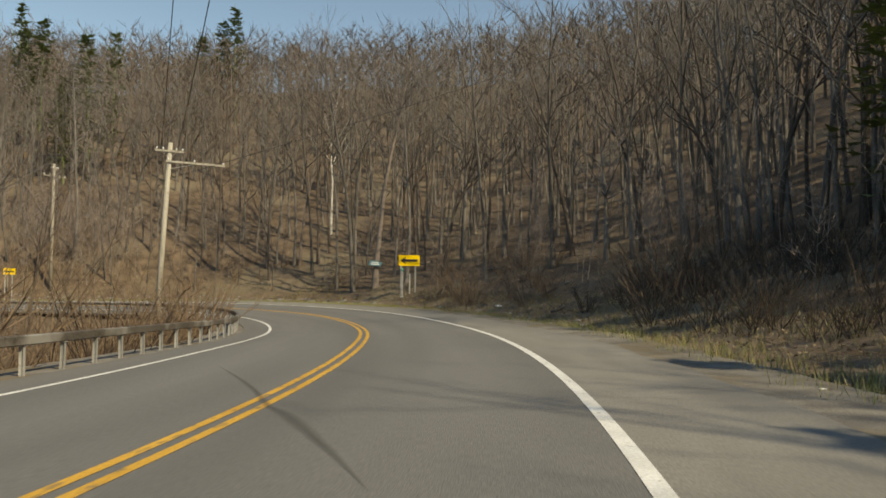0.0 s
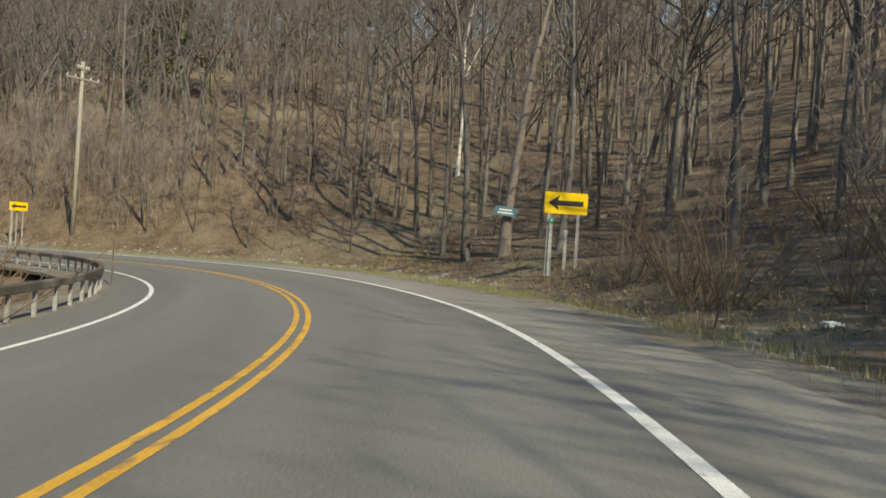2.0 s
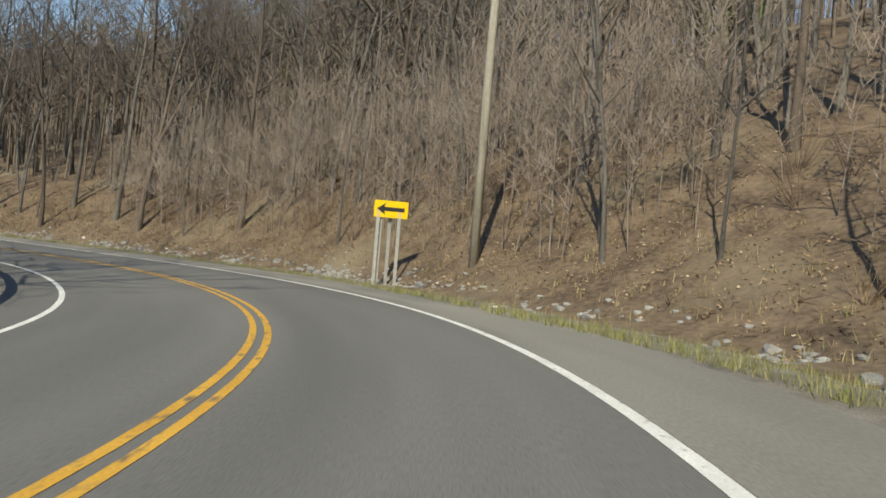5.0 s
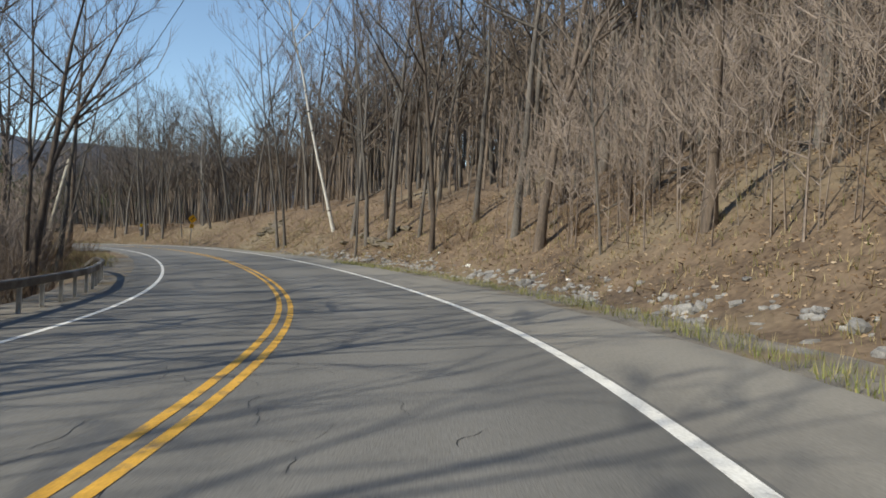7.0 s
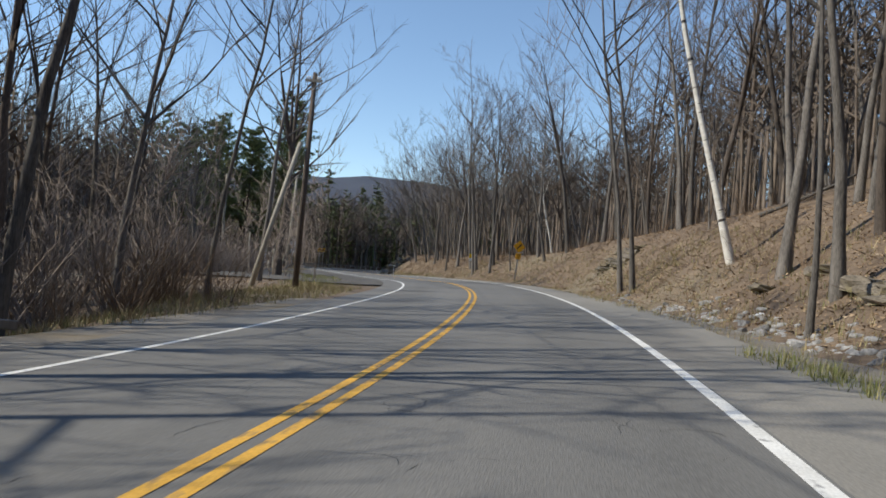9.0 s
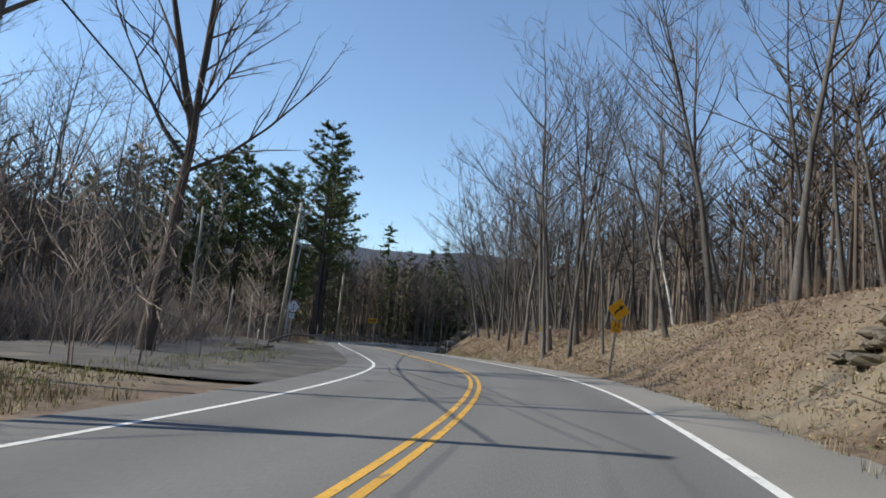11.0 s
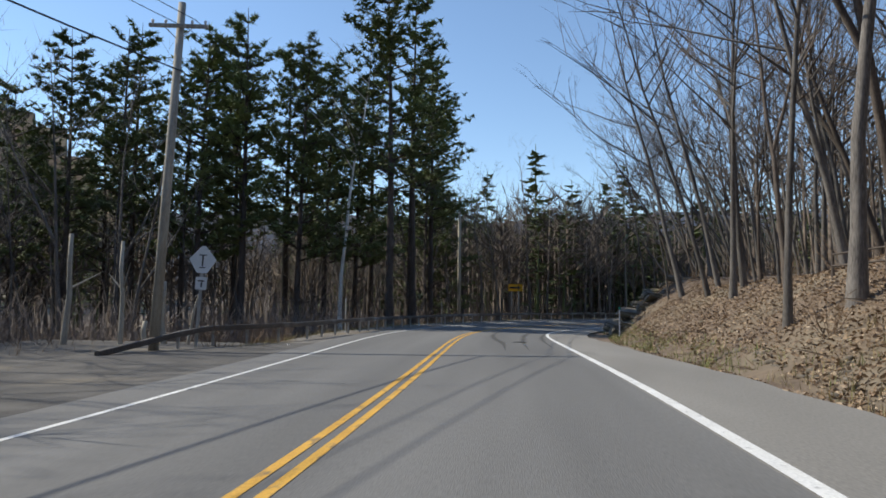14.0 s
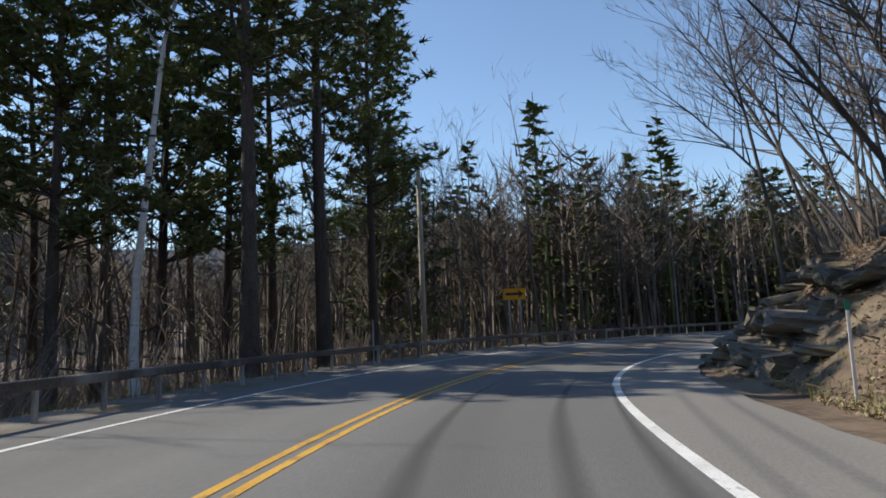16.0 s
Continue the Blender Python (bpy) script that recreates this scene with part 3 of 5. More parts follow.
# ---- pines ----
def pine(seed, h, r, first=0.35):
    rnd = random.Random(seed)
    trunk, crown = Build(), Build()
    main = sway((0, 0, -0.3), (0, 0, 1), h, 7, 0.02, 0.05, rnd)
    trunk.tube(main, [r * 1.2] + [r * (1 - 0.95 * i / 7) for i in range(1, 8)], 7)
    for k in range(10):
        p, d = on(main, rnd.uniform(0.12, first))
        a = rnd.uniform(0, 6.3)
        trunk.tube(sway(p, (math.cos(a), math.sin(a), 0.0), rnd.uniform(0.6, 2.2), 2, 0.2, -0.05, rnd), [0.035, 0.022, 0], 3)
    whorls = 17
    for wv in range(whorls):
        t = first + (0.985 - first) * (wv + rnd.uniform(-0.3, 0.3)) / whorls
        for k in range(rnd.choice((3, 4, 5))):
            p, d = on(main, min(max(t, 0.05), 0.99))
            a = rnd.uniform(0, 6.3)
            ln = (0.8 + 4.4 * (1 - t) ** 0.65) * rnd.uniform(0.5, 1.2)
            q = sway(p, (math.cos(a), math.sin(a), 0.12 + 0.3 * t), ln, 4, 0.1, 0.06, rnd)
            trunk.tube(q, [0.05, 0.04, 0.03, 0.02, 0], 3)
            for j in range(int(4 + ln * 4.2)):
                u = rnd.uniform(0.25, 1.0)
                c, dd = on(q, u)
                c = c + Vector((rnd.uniform(-0.35, 0.35), rnd.uniform(-0.35, 0.35), rnd.uniform(-0.08, 0.2))) * min(ln * 0.4, 1)
                for i in range(9):
                    e = Vector((rnd.uniform(-1, 1), rnd.uniform(-1, 1), rnd.uniform(-0.25, 0.6))).normalized() * rnd.uniform(0.22, 0.5)
                    sd_ = e.cross(Vector((rnd.uniform(-1, 1), rnd.uniform(-1, 1), 1))).normalized() * rnd.uniform(0.04, 0.085)
                    b0 = len(crown.v)
                    crown.v += [tuple(c - e * 0.3 + sd_), tuple(c - e * 0.3 - sd_), tuple(c + e)]
                    crown.f.append((b0, b0 + 1, b0 + 2))
    return trunk.mesh("trunk", M_PINEBARK, True), crown.mesh("crown", M_NEEDLE)


PINES = [pine(400, 21, 0.27, 0.38), pine(401, 18, 0.22, 0.3), pine(402, 22, 0.3, 0.42), pine(403, 13, 0.17, 0.15)]
r2 = random.Random(31)
PINE_LABEL = "tall dark green white pine with layered branches"
for x, y, k, sc in ((-128.5, -15.5, 0, 0.88), (-133.1, -20.5, 2, 0.88), (-123.0, -18.4, 1, 0.84), (-116.7, -19.8, 1, 0.86), (-112.3, -21.4, 2, 0.68), (-120.0, -23.2, 0, 0.75), (-106.4, -24.7, 1, 0.7),
                    (-119.2, -18.5, 2, 0.74), (-109.3, -22.8, 0, 0.7), (-103.6, -21.3, 1, 0.62), (-116.5, -23.6, 1, 0.84), (-138.5, -27.0, 0, 0.85), (-141.6, -33.5, 1, 0.95), (-133.6, -29.3, 2, 0.8), (-127.3, -24.4, 1, 0.9), (-122.7, -32.0, 0, 0.78), (-112.2, -29.1, 1, 0.8), (-130.9, -35.9, 2, 0.8), (-98.9, -27.3, 3, 0.85), (-93.8, -21.5, 3, 0.7), (-144.2, -36.1, 3, 1.0), (-144.1, -36.2, 0, 0.6), (-130.3, -25.2, 1, 0.85), (-125.6, -28.4, 2, 0.8), (-113.6, -25.6, 2, 0.75)):
    plant(PINES[k], x, y, sc * (1.27 if k != 3 else 1.15), r2.uniform(0, 360), (0, 0), "pine_tree", PINE_LABEL, "tree", "pines of the low woods", width=1.08)
    taken.append((x, y, 2.0))
scatter(8, PINES, 262, 300, -30, -12, 3.0, (0.5, 0.7), r2, "pine_tree", PINE_LABEL, "tree", "pines of the low woods", 2)
scatter(8, PINES, 262, 300, 8, 26, 3.0, (0.4, 0.6), r2, "pine_tree", PINE_LABEL, "tree", "pines of the bank", 2)


# ---- woods further off, each stand one mass ----
def variant(*builds):
    V, F, base = [], [], 0
    for b in builds:
        V += b.v
        for f in b.f:
            for i in range(1, len(f) - 1):
                F.append((f[0] + base, f[i] + base, f[i + 1] + base))
        base += len(b.v)
    return np.array(V, np.float32), np.array(F, np.int32)


def mass(name, variants, places, rnd, material, label, category, scale=(0.8, 1.15), sink=0.0, flat=False):
    """One mesh of many copies of the variants, set on the ground at the places."""
    xs, ys = np.array([p[0] for p in places]), np.array([p[1] for p in places])
    zs = ground_z(xs, ys) - sink
    V, F, base = [], [], 0
    for x, y, z in zip(xs, ys, zs):
        v, f = variants[rnd.randrange(len(variants))]
        h = rnd.uniform(*scale) * (1.14 if category in ("woods", "thicket") else 1.0)
        w = h * rnd.uniform(0.85, 1.2)
        a = rnd.uniform(0, 6.3)
        c, s_ = math.cos(a) * w, math.sin(a) * w
        p = np.empty_like(v)
        lx, ly = rnd.uniform(-0.05, 0.05), rnd.uniform(-0.05, 0.05)
        p[:, 0] = v[:, 0] * c - v[:, 1] * s_ + x + lx * v[:, 2]
        p[:, 1] = v[:, 0] * s_ + v[:, 1] * c + y + ly * v[:, 2]
        p[:, 2] = v[:, 2] * h + z
        V.append(p)
        F.append(f + base)
        base += len(v)
    V, F = np.concatenate(V), np.concatenate(F)
    me = bpy.data.meshes.new(name)
    me.vertices.add(len(V))
    me.vertices.foreach_set("co", V.ravel())
    me.loops.add(len(F) * 3)
    me.loops.foreach_set("vertex_index", F.ravel().astype(np.int32))
    me.polygons.add(len(F))
    me.polygons.foreach_set("loop_start", np.arange(0, len(F) * 3, 3, dtype=np.int32))
    me.materials.append(material)
    me.update(calc_edges=True)
    me.validate()
    return tagged(new(name, me), label, category, "", "stuff")


def stand(n, s0, s1, d0, d1, rnd, power=1.0):
    """Places for a stand of trees, clear of the road and of the single trees."""
    out = []
    while n > 0:
        m = n * 2
        s = np.array([rnd.uniform(s0, s1) for _ in range(m)])
        d = np.array([d0 + (d1 - d0) * rnd.random() ** power for _ in range(m)])
        d = d + np.where(d > 0, np.interp(s, BANK_S, BANK_D), 0)
        x, y = along(s, d)
        S, D = road_sd(x, y)
        ok = (np.abs(D) > np.minimum(np.abs(d) * 0.6, 30)) & (np.abs(D) > 9) & (np.sign(D) == np.sign(d))
        out += list(zip(x[ok], y[ok]))
        if len(out) >= n or not ok.any():
            break
    return out[:n]


r3 = random.Random(41)
MID = []
for i in range(7):
    MID.append(variant(*bare_tree(600 + i, r3.uniform(13, 18), r3.uniform(0.10, 0.17), r3.uniform(0.3, 0.45), 13, r3.uniform(0.7, 0.95), i % 3 == 0, 2, 0, 3, 1)))
FARV = []
for i in range(6):
    FARV.append(variant(*bare_tree(700 + i, r3.uniform(12, 17), r3.uniform(0.10, 0.15), 0.3, 11, 0.95, 0, 1, 0, 2, 2)))


def spray_tree(seed, h):
    """A far bare tree: a trunk, limbs and fine sprays of twigs as slivers."""
    rnd = random.Random(seed)
    b = Build()
    b.tube([(0, 0, -0.5), (rnd.uniform(-0.4, 0.4), rnd.uniform(-0.4, 0.4), h * 0.92)], [rnd.uniform(0.11, 0.16), 0.0], 3)
    limbs = []
    for k in range(66):
        if k < 13:
            t, a = rnd.uniform(0.3, 0.88), rnd.uniform(0, 6.3)
            p = Vector((0, 0, h * t))
            e = Vector((math.cos(a), math.sin(a), rnd.uniform(0.4, 1.3))).normalized() * (1.0 + 0.34 * h * (1 - t)) * rnd.uniform(0.8, 1.25)
            limbs.append((p, e))
            wd = 0.055
        else:
            q, f = limbs[rnd.randrange(13)]
            p = q + f * rnd.uniform(0.25, 0.9)
            e = (f.normalized() + Vector((rnd.uniform(-0.9, 0.9), rnd.uniform(-0.9, 0.9), rnd.uniform(-0.2, 0.9)))).normalized() * rnd.uniform(0.8, 2.0)
            wd = rnd.uniform(0.028, 0.06)
        w = e.cross(Vector((rnd.uniform(-1, 1), rnd.uniform(-1, 1), rnd.uniform(-1, 1)))).normalized() * wd
        b0 = len(b.v)
        b.v += [tuple(p + w), tuple(p - w), tuple(p + e)]
        b.f.append((b0, b0 + 1, b0 + 2))
    return variant(b)


def box_stand(n, x0, x1, y0, y1, rnd, gap=9.0):
    """Places in a rectangle of the plan, clear of the road."""
    x = np.array([rnd.uniform(x0, x1) for _ in range(n)])
    y = np.array([rnd.uniform(y0, y1) for _ in range(n)])
    S, D = road_sd(x, y)
    ok = np.abs(D) > gap
    return list(zip(x[ok], y[ok]))


SPRAY = [spray_tree(750 + i, r3.uniform(11, 16)) for i in range(9)]
WOODS = "grey-brown leafless woods"
mass("bank_woods", MID, stand(300, 64, 150, 9, 30, r3), r3, M_BARK, WOODS + " behind the first trees of the bank", "woods", (0.75, 1.1))
# The second stand is unseen, added behind the start to shade the bank.
mass("near_hollow_woods", MID, stand(50, 58, 70, 9, 28, r3) + stand(50, -10, 56, 15, 32, r3), r3, M_BARKD, WOODS + " on the shaded bank", "woods", (0.75, 1.1))
mass("bank_top_woods", MID, stand(200, 150, 275, 8, 34, r3), r3, M_BARK, WOODS + " on top of the low bank", "woods", (0.7, 1.05))
mass("low_woods", MID, stand(75, 128, 160, -36, -14, r3) + stand(60, 160, 204, -50, -26, r3) + stand(45, 204, 231, -40, -22, r3) + stand(60, 231, 262, -36, -14, r3), r3, M_BARK, WOODS + " below the road", "woods", (0.55, 0.9))
mass("hillside_woods", FARV, stand(420, 0, 200, 26, 60, r3), r3, M_FAR, WOODS + " on the hillside", "woods", (0.75, 1.15))
mass("dense_hillside_woods", SPRAY, stand(2500, 30, 195, 26, 100, r3), r3, M_FAR, WOODS + " crowding the hillside", "woods", (0.75, 1.2))
mass("upper_hillside_woods", SPRAY, stand(3500, 10, 190, 90, 280, r3), r3, M_FAR, WOODS + " high on the hill", "woods", (0.9, 1.3))
mass("bank_thicket_woods", SPRAY, stand(800, 128, 200, 8, 60, r3) + stand(420, 165, 285, 10, 50, r3), r3, M_FAR, WOODS + " behind the bank", "woods", (0.6, 0.95))
mass("roadside_low_woods", SPRAY, stand(170, 136, 162, -45, -14, r3) + stand(150, 162, 205, -60, -26, r3) + stand(120, 205, 232, -50, -24, r3), r3, M_FAR, WOODS + " thick with twigs below the road", "woods", (0.55, 0.85))
mass("valley_woods", FARV, stand(200, 120, 320, -70, -30, r3) + stand(120, 232, 264, -40, -13, r3), r3, M_FAR, WOODS + " of the valley floor", "woods", (0.6, 0.9))
mass("dense_valley_woods", SPRAY, stand(1300, 120, 330, -130, -36, r3), r3, M_FAR, WOODS + " filling the valley floor", "woods", (0.6, 0.9))
mass("far_bend_woods", FARV, box_stand(260, -205, -150, -110, -20, r3, 8.5), r3, M_FAR, WOODS + " round the far bend", "woods", (0.75, 1.1))
mass("dense_far_bend_woods", SPRAY, box_stand(1700, -250, -150, -135, -5, r3, 8.0), r3, M_FAR, WOODS + " closing the far bend", "woods", (0.8, 1.15))
mass("pull_off_woods", MID, stand(100, 188, 232, -36, -18, r3), r3, M_BARK, WOODS + " behind the pull-off", "woods", (0.55, 0.95))
mass("dense_pull_off_woods", SPRAY, stand(300, 184, 250, -60, -22, r3), r3, M_FAR, WOODS + " crowding behind the pull-off", "woods", (0.5, 0.9))
mass("hollow_woods", FARV, stand(120, -20, 50, -60, -22, r3), r3, M_FAR, WOODS + " in the hollow inside the bend", "woods", (0.4, 0.6))


def small_conifer(seed, h, n=190, wide=1.0):
    rnd = random.Random(seed)
    b = Build()
    b.tube([(0, 0, -0.2), (0, 0, h)], [0.16, 0.02], 4)
    for k in range(n):
        t = 0.14 + 0.82 * rnd.random() ** 0.8
        a = rnd.uniform(0, 6.3)
        ln = (0.4 + 2.6 * (1 - t) ** 0.8) * rnd.uniform(0.5, 1.15)
        p = Vector((0, 0, h * t))
        e = Vector((math.cos(a), math.sin(a), rnd.uniform(-0.12, 0.2)))
        side = Vector((-math.sin(a), math.cos(a), rnd.uniform(-0.3, 0.3)))
        for j in range(5):
            c = p + e * ln * rnd.uniform(0.3, 1.0)
            u = (e * rnd.uniform(0.3, 0.8) + side * rnd.uniform(-0.7, 0.7) + Vector((0, 0, rnd.uniform(-0.15, 0.3)))) * 0.8
            w = u.cross(Vector((rnd.uniform(-0.4, 0.4), rnd.uniform(-0.4, 0.4), 1))).normalized() * rnd.uniform(0.08, 0.2) * wide
            b0 = len(b.v)
            b.v += [tuple(c - u * 0.4 + w), tuple(c - u * 0.4 - w), tuple(c + u * 0.7)]
            b.f.append((b0, b0 + 1, b0 + 2))
    return variant(b)


CONIFER = [small_conifer(800 + i, r3.uniform(11, 17)) for i in range(4)]
FAR_CONIFER = [small_conifer(820 + i, r3.uniform(11, 17), 85, 1.5) for i in range(4)]
mass("far_pine_woods", FAR_CONIFER, box_stand(450, -235, -152, -120, -20, r3, 10.0) + stand(60, 196, 262, -62, -34, r3), r3, M_NEEDLE, "dark green pine woods behind the bare trees", "woods", (0.95, 1.4))
mass("hillside_pines", CONIFER, [(-49.9, 114.5), (-47.0, 112.0), (-53.0, 117.0), (-35.5, 99.9), (-38.0, 98.0), (-33.5, 102.5), (-40.0, 103.0), (-26.0, 140.0), (-22.5, 138.0), (-30.0, 143.0), (-62.0, 88.0), (-64.5, 91.0), (-74.0, 84.0)], r3, M_NEEDLE, "scattered green pines on the bare hillside", "woods", (1.0, 1.3))

# Hemlocks added beside and behind the start, only to shade the right bank.
mass("roadside_hemlocks", CONIFER, stand(150, 24, 66, 9, 34, r3), r3, M_NEEDLE, "hemlocks added to cast shade on the bank", "woods", (0.48, 0.66))

mass("hollow_thicket", SPRAY, stand(230, 46, 80, -36, -15, r3), r3, M_TWIG, "tall brown thicket in the hollow inside the bend", "thicket", (0.25, 0.42))

# distant ridge across the valley, blue haze put into its colour
rb = Build()
for i in range(121):
    a = radians(60 + i * 1.5)
    c, s_ = -math.sin(a), math.cos(a)
    top = 262 + 9 * math.sin(i * 0.31) + 5 * math.sin(i * 0.83 + 1) + 2.5 * math.sin(i * 1.9)
    for rr, zz in ((1500, -20), (1850, top * 0.62), (2150, top), (2400, top * 0.7)):
        rb.v.append((-80 + rr * c, 20 + rr * s_, zz))
for i in range(120):
    for j in range(3):
        rb.f.append((i * 4 + j, i * 4 + 4 + j, i * 4 + 5 + j, i * 4 + 1 + j))
tagged(new("backdrop_ridge", rb.mesh("backdrop_ridge", M_RIDGE, True)), "wooded ridge on the horizon, tinted with blue haze", "ridge", "", "structure")


# ---- brush ----
def shrub(seed, h, n, twigs=3):
    rnd = random.Random(seed)
    b = Build()
    for i in range(n):
        a = rnd.uniform(0, 6.3)
        q = sway((0.25 * math.cos(a) * rnd.random(), 0.25 * math.sin(a) * rnd.random(), -0.1), (0.6 * math.cos(a), 0.6 * math.sin(a), rnd.uniform(0.6, 1.6)), h * rnd.uniform(0.6, 1.1), 3, 0.16, 0.03, rnd)
        b.tube(q, [0.013, 0.01, 0.007, 0.0], 3)
        for j in range(twigs):
            p, d = on(q, rnd.uniform(0.25, 0.95))
            e = (d + Vector((rnd.uniform(-1, 1), rnd.uniform(-1, 1), rnd.uniform(-0.3, 0.7)))).normalized()
            b.tube([p, p + e * rnd.uniform(0.25, 0.7)], [0.006, 0.0], 3)
    return b.mesh("shrub", M_SHRUB)


SHRUBS = [shrub(500 + i, 1.6 + 0.3 * i, 18, 3) for i in range(5)]


def scatter_shrubs(n, s0, s1, d0, d1, scale, rnd):
    for _ in range(n):
        s, d = rnd.uniform(s0, s1), rnd.uniform(d0, d1)
        if d > 0:
            d += float(np.interp(s, BANK_S, BANK_D))
        x, y = (float(q) for q in along(s, d))
        ob = new("shrub", rnd.choice(SHRUBS))
        k = rnd.uniform(*scale)
        ob.matrix_world = pose(x, y, gz(x, y), 0, 0, rnd.uniform(0, 360)) @ Matrix.Diagonal((k * rnd.uniform(0.9, 1.3), k, k, 1))
        tagged(ob, "tangled leafless brown shrub at the wood's edge", "shrub", "shrubs along the road")


r4 = random.Random(51)
scatter_shrubs(45, 48, 84, -9.5, -6.4, (1.2, 2.1), r4)
scatter_shrubs(30, 66, 86, 1.2, 9, (0.8, 1.6), r4)
scatter_shrubs(50, 84, 150, 1.0, 9, (0.5, 1.0), r4)
scatter_shrubs(45, 130, 163, -11, -7.0, (0.6, 1.1), r4)
scatter_shrubs(40, 214, 262, -11, -7, (0.5, 1.0), r4)
scatter_shrubs(30, 150, 255, 1.0, 8, (0.35, 0.7), r4)


def island_material(name, colours, rough=0.85):
    """Each separate scrap takes one of the colours by chance."""
    m = bpy.data.materials.new(name)
    m.use_nodes = True
    nt = m.node_tree
    g = nt.nodes.new("ShaderNodeNewGeometry")
    r = nt.nodes.new("ShaderNodeValToRGB")
    el = r.color_ramp.elements
    for i, c in enumerate(colours):
        e = el[i] if i < 2 else el.new(0.5)
        e.color = (*c, 1)
    for i, e in enumerate(el):
        e.position = i / (len(el) - 1)
    for i, c in enumerate(colours):
        el[i].color = (*c, 1)
    nt.links.new(g.outputs["Random Per Island"], r.inputs[0])
    nt.links.new(r.outputs[0], nt.nodes["Principled BSDF"].inputs["Base Color"])
    nt.nodes["Principled BSDF"].inputs["Roughness"].default_value = rough
    return m


M_LEAVES = island_material("dry_oak_leaves", ((0.12, 0.075, 0.045), (0.25, 0.17, 0.105), (0.36, 0.265, 0.17), (0.2, 0.135, 0.08), (0.48, 0.38, 0.27)))
M_BLADES = island_material("dry_grass_blades", ((0.17, 0.125, 0.06), (0.36, 0.28, 0.15), (0.13, 0.15, 0.045), (0.46, 0.38, 0.23)))
M_GREENBLADES = island_material("spring_grass_blades", ((0.11, 0.15, 0.035), (0.3, 0.27, 0.11), (0.16, 0.2, 0.05), (0.38, 0.32, 0.17)))


# ---- guardrails ----
def guardrail(s0, s1, offset, label, spacing=1.25, drop0=True, drop1=True):
    """A steel box beam on slim posts; offset gives its distance from the yellow line."""
    x0, y0 = (float(q) for q in along(s0, offset(s0)))
    root = thing("guardrail", label, "guardrail", pose(x0, y0, gz(x0, y0)))
    inv = root.matrix_world.inverted()
    n = int((s1 - s0) / 0.9) + 1
    ss = np.linspace(s0, s1, n)
    rows = []
    for s in ss:
        d = offset(s)
        x, y = (float(q) for q in along(s, d))
        base = float(tilt(s, d)) - 0.03
        up = 0.60
        if drop0:
            up = min(up, 0.05 + (s - s0) * 0.16)
        if drop1:
            up = min(up, 0.05 + (s1 - s) * 0.16)
        rows.append((x, y, base, up, s, d))
    b = Build()
    w, h, bev = 0.075, 0.085, 0.02
    ring = [(-w, -h + bev), (-w + bev, -h), (w - bev, -h), (w, -h + bev), (w, h - bev), (w - bev, h), (-w + bev, h), (-w, h - bev)]
    for (x, y, base, up, s, d) in rows:
        rx, ry = float(np.interp(s, ARC, RIGHT[:, 0])), float(np.interp(s, ARC, RIGHT[:, 1]))
        for (a, c) in ring:
            b.v.append(tuple(inv @ Vector((x + rx * a, y + ry * a, base + up + c))))
    m = len(ring)
    for i in range(n - 1):
        for k in range(m):
            b.f.append((i * m + k, i * m + (k + 1) % m, (i + 1) * m + (k + 1) % m, (i + 1) * m + k))
    b.f.append(tuple(range(m))[::-1])
    b.f.append(tuple((n - 1) * m + k for k in range(m)))
    part("rail", b, M_STEEL, root, "weathered rust-grey box beam")
    pb = Build()
    for ox, sx, sy in ((-0.035, 0.01, 0.06), (0.035, 0.01, 0.06), (0, 0.07, 0.01)):
        pb.box(pose(ox, 0, 0.0), sx, sy, 1.2)
    pm = pb.mesh("post", M_GALV)
    cm = Build().box(pose(0, 0, 0), 0.12, 0.09, 0.012).mesh("bracket", M_GALV)
    s = s0 + 2.6
    rnd = random.Random(int(s0))
    while s < s1 - 2.2:
        d = offset(s)
        x, y = (float(q) for q in along(s, d))
        base = float(tilt(s, d)) - 0.03
        up = min(0.60, 0.05 + (s - s0) * 0.16, 0.05 + (s1 - s) * 0.16)
        ob = new("post", pm)
        ob.parent = root
        ob.matrix_world = pose(x, y, base + up - 0.69, rnd.uniform(-1.5, 1.5), rnd.uniform(-1.5, 1.5), math.degrees(heading(s)))
        br = new("bracket", cm)
        br.parent = ob
        br.matrix_parent_inverse = Matrix()
        br.matrix_basis = pose(0, 0, 0.598)
        s += spacing


guardrail(8, 149, lambda s: float(np.interp(s, (0, 136, 143, 149), (-5.0, -5.0, -5.6, -6.9))), "weathered steel box-beam guardrail on slim posts round the bend")
guardrail(210.5, 300, lambda s: float(np.interp(s, (200, 210, 213.7, 218, 223, 320), (-9.8, -9.6, -8.2, -5.9, -5.3, -5.4))), "weathered steel box-beam guardrail before the dark pines")


# ---- signs ----
def post_mesh(h):
    b = Build()
    b.box(pose(0, 0, h / 2), 0.045, 0.006, h)
    b.box(pose(-0.028, -0.012, h / 2), 0.006, 0.03, h)
    b.box(pose(0.028, -0.012, h / 2), 0.006, 0.03, h)
    b.box(pose(-0.042, -0.027, h / 2), 0.03, 0.005, h)
    b.box(pose(0.042, -0.027, h / 2), 0.03, 0.005, h)
    return b


def stand_post(root, x, y, top, name="post", lean=0.0):
    """A channel post from the ground to the given height, in the sign's own frame."""
    world_at = root.matrix_world @ Vector((x, y, 0))
    z0 = gz(world_at.x, world_at.y) - root.matrix_world.translation.z - 0.3
    ob = part(name, post_mesh(top - z0), M_GALV, root, "galvanised channel post")
    ob.matrix_basis = pose(x, y, z0, 0, lean, 0)
    return ob


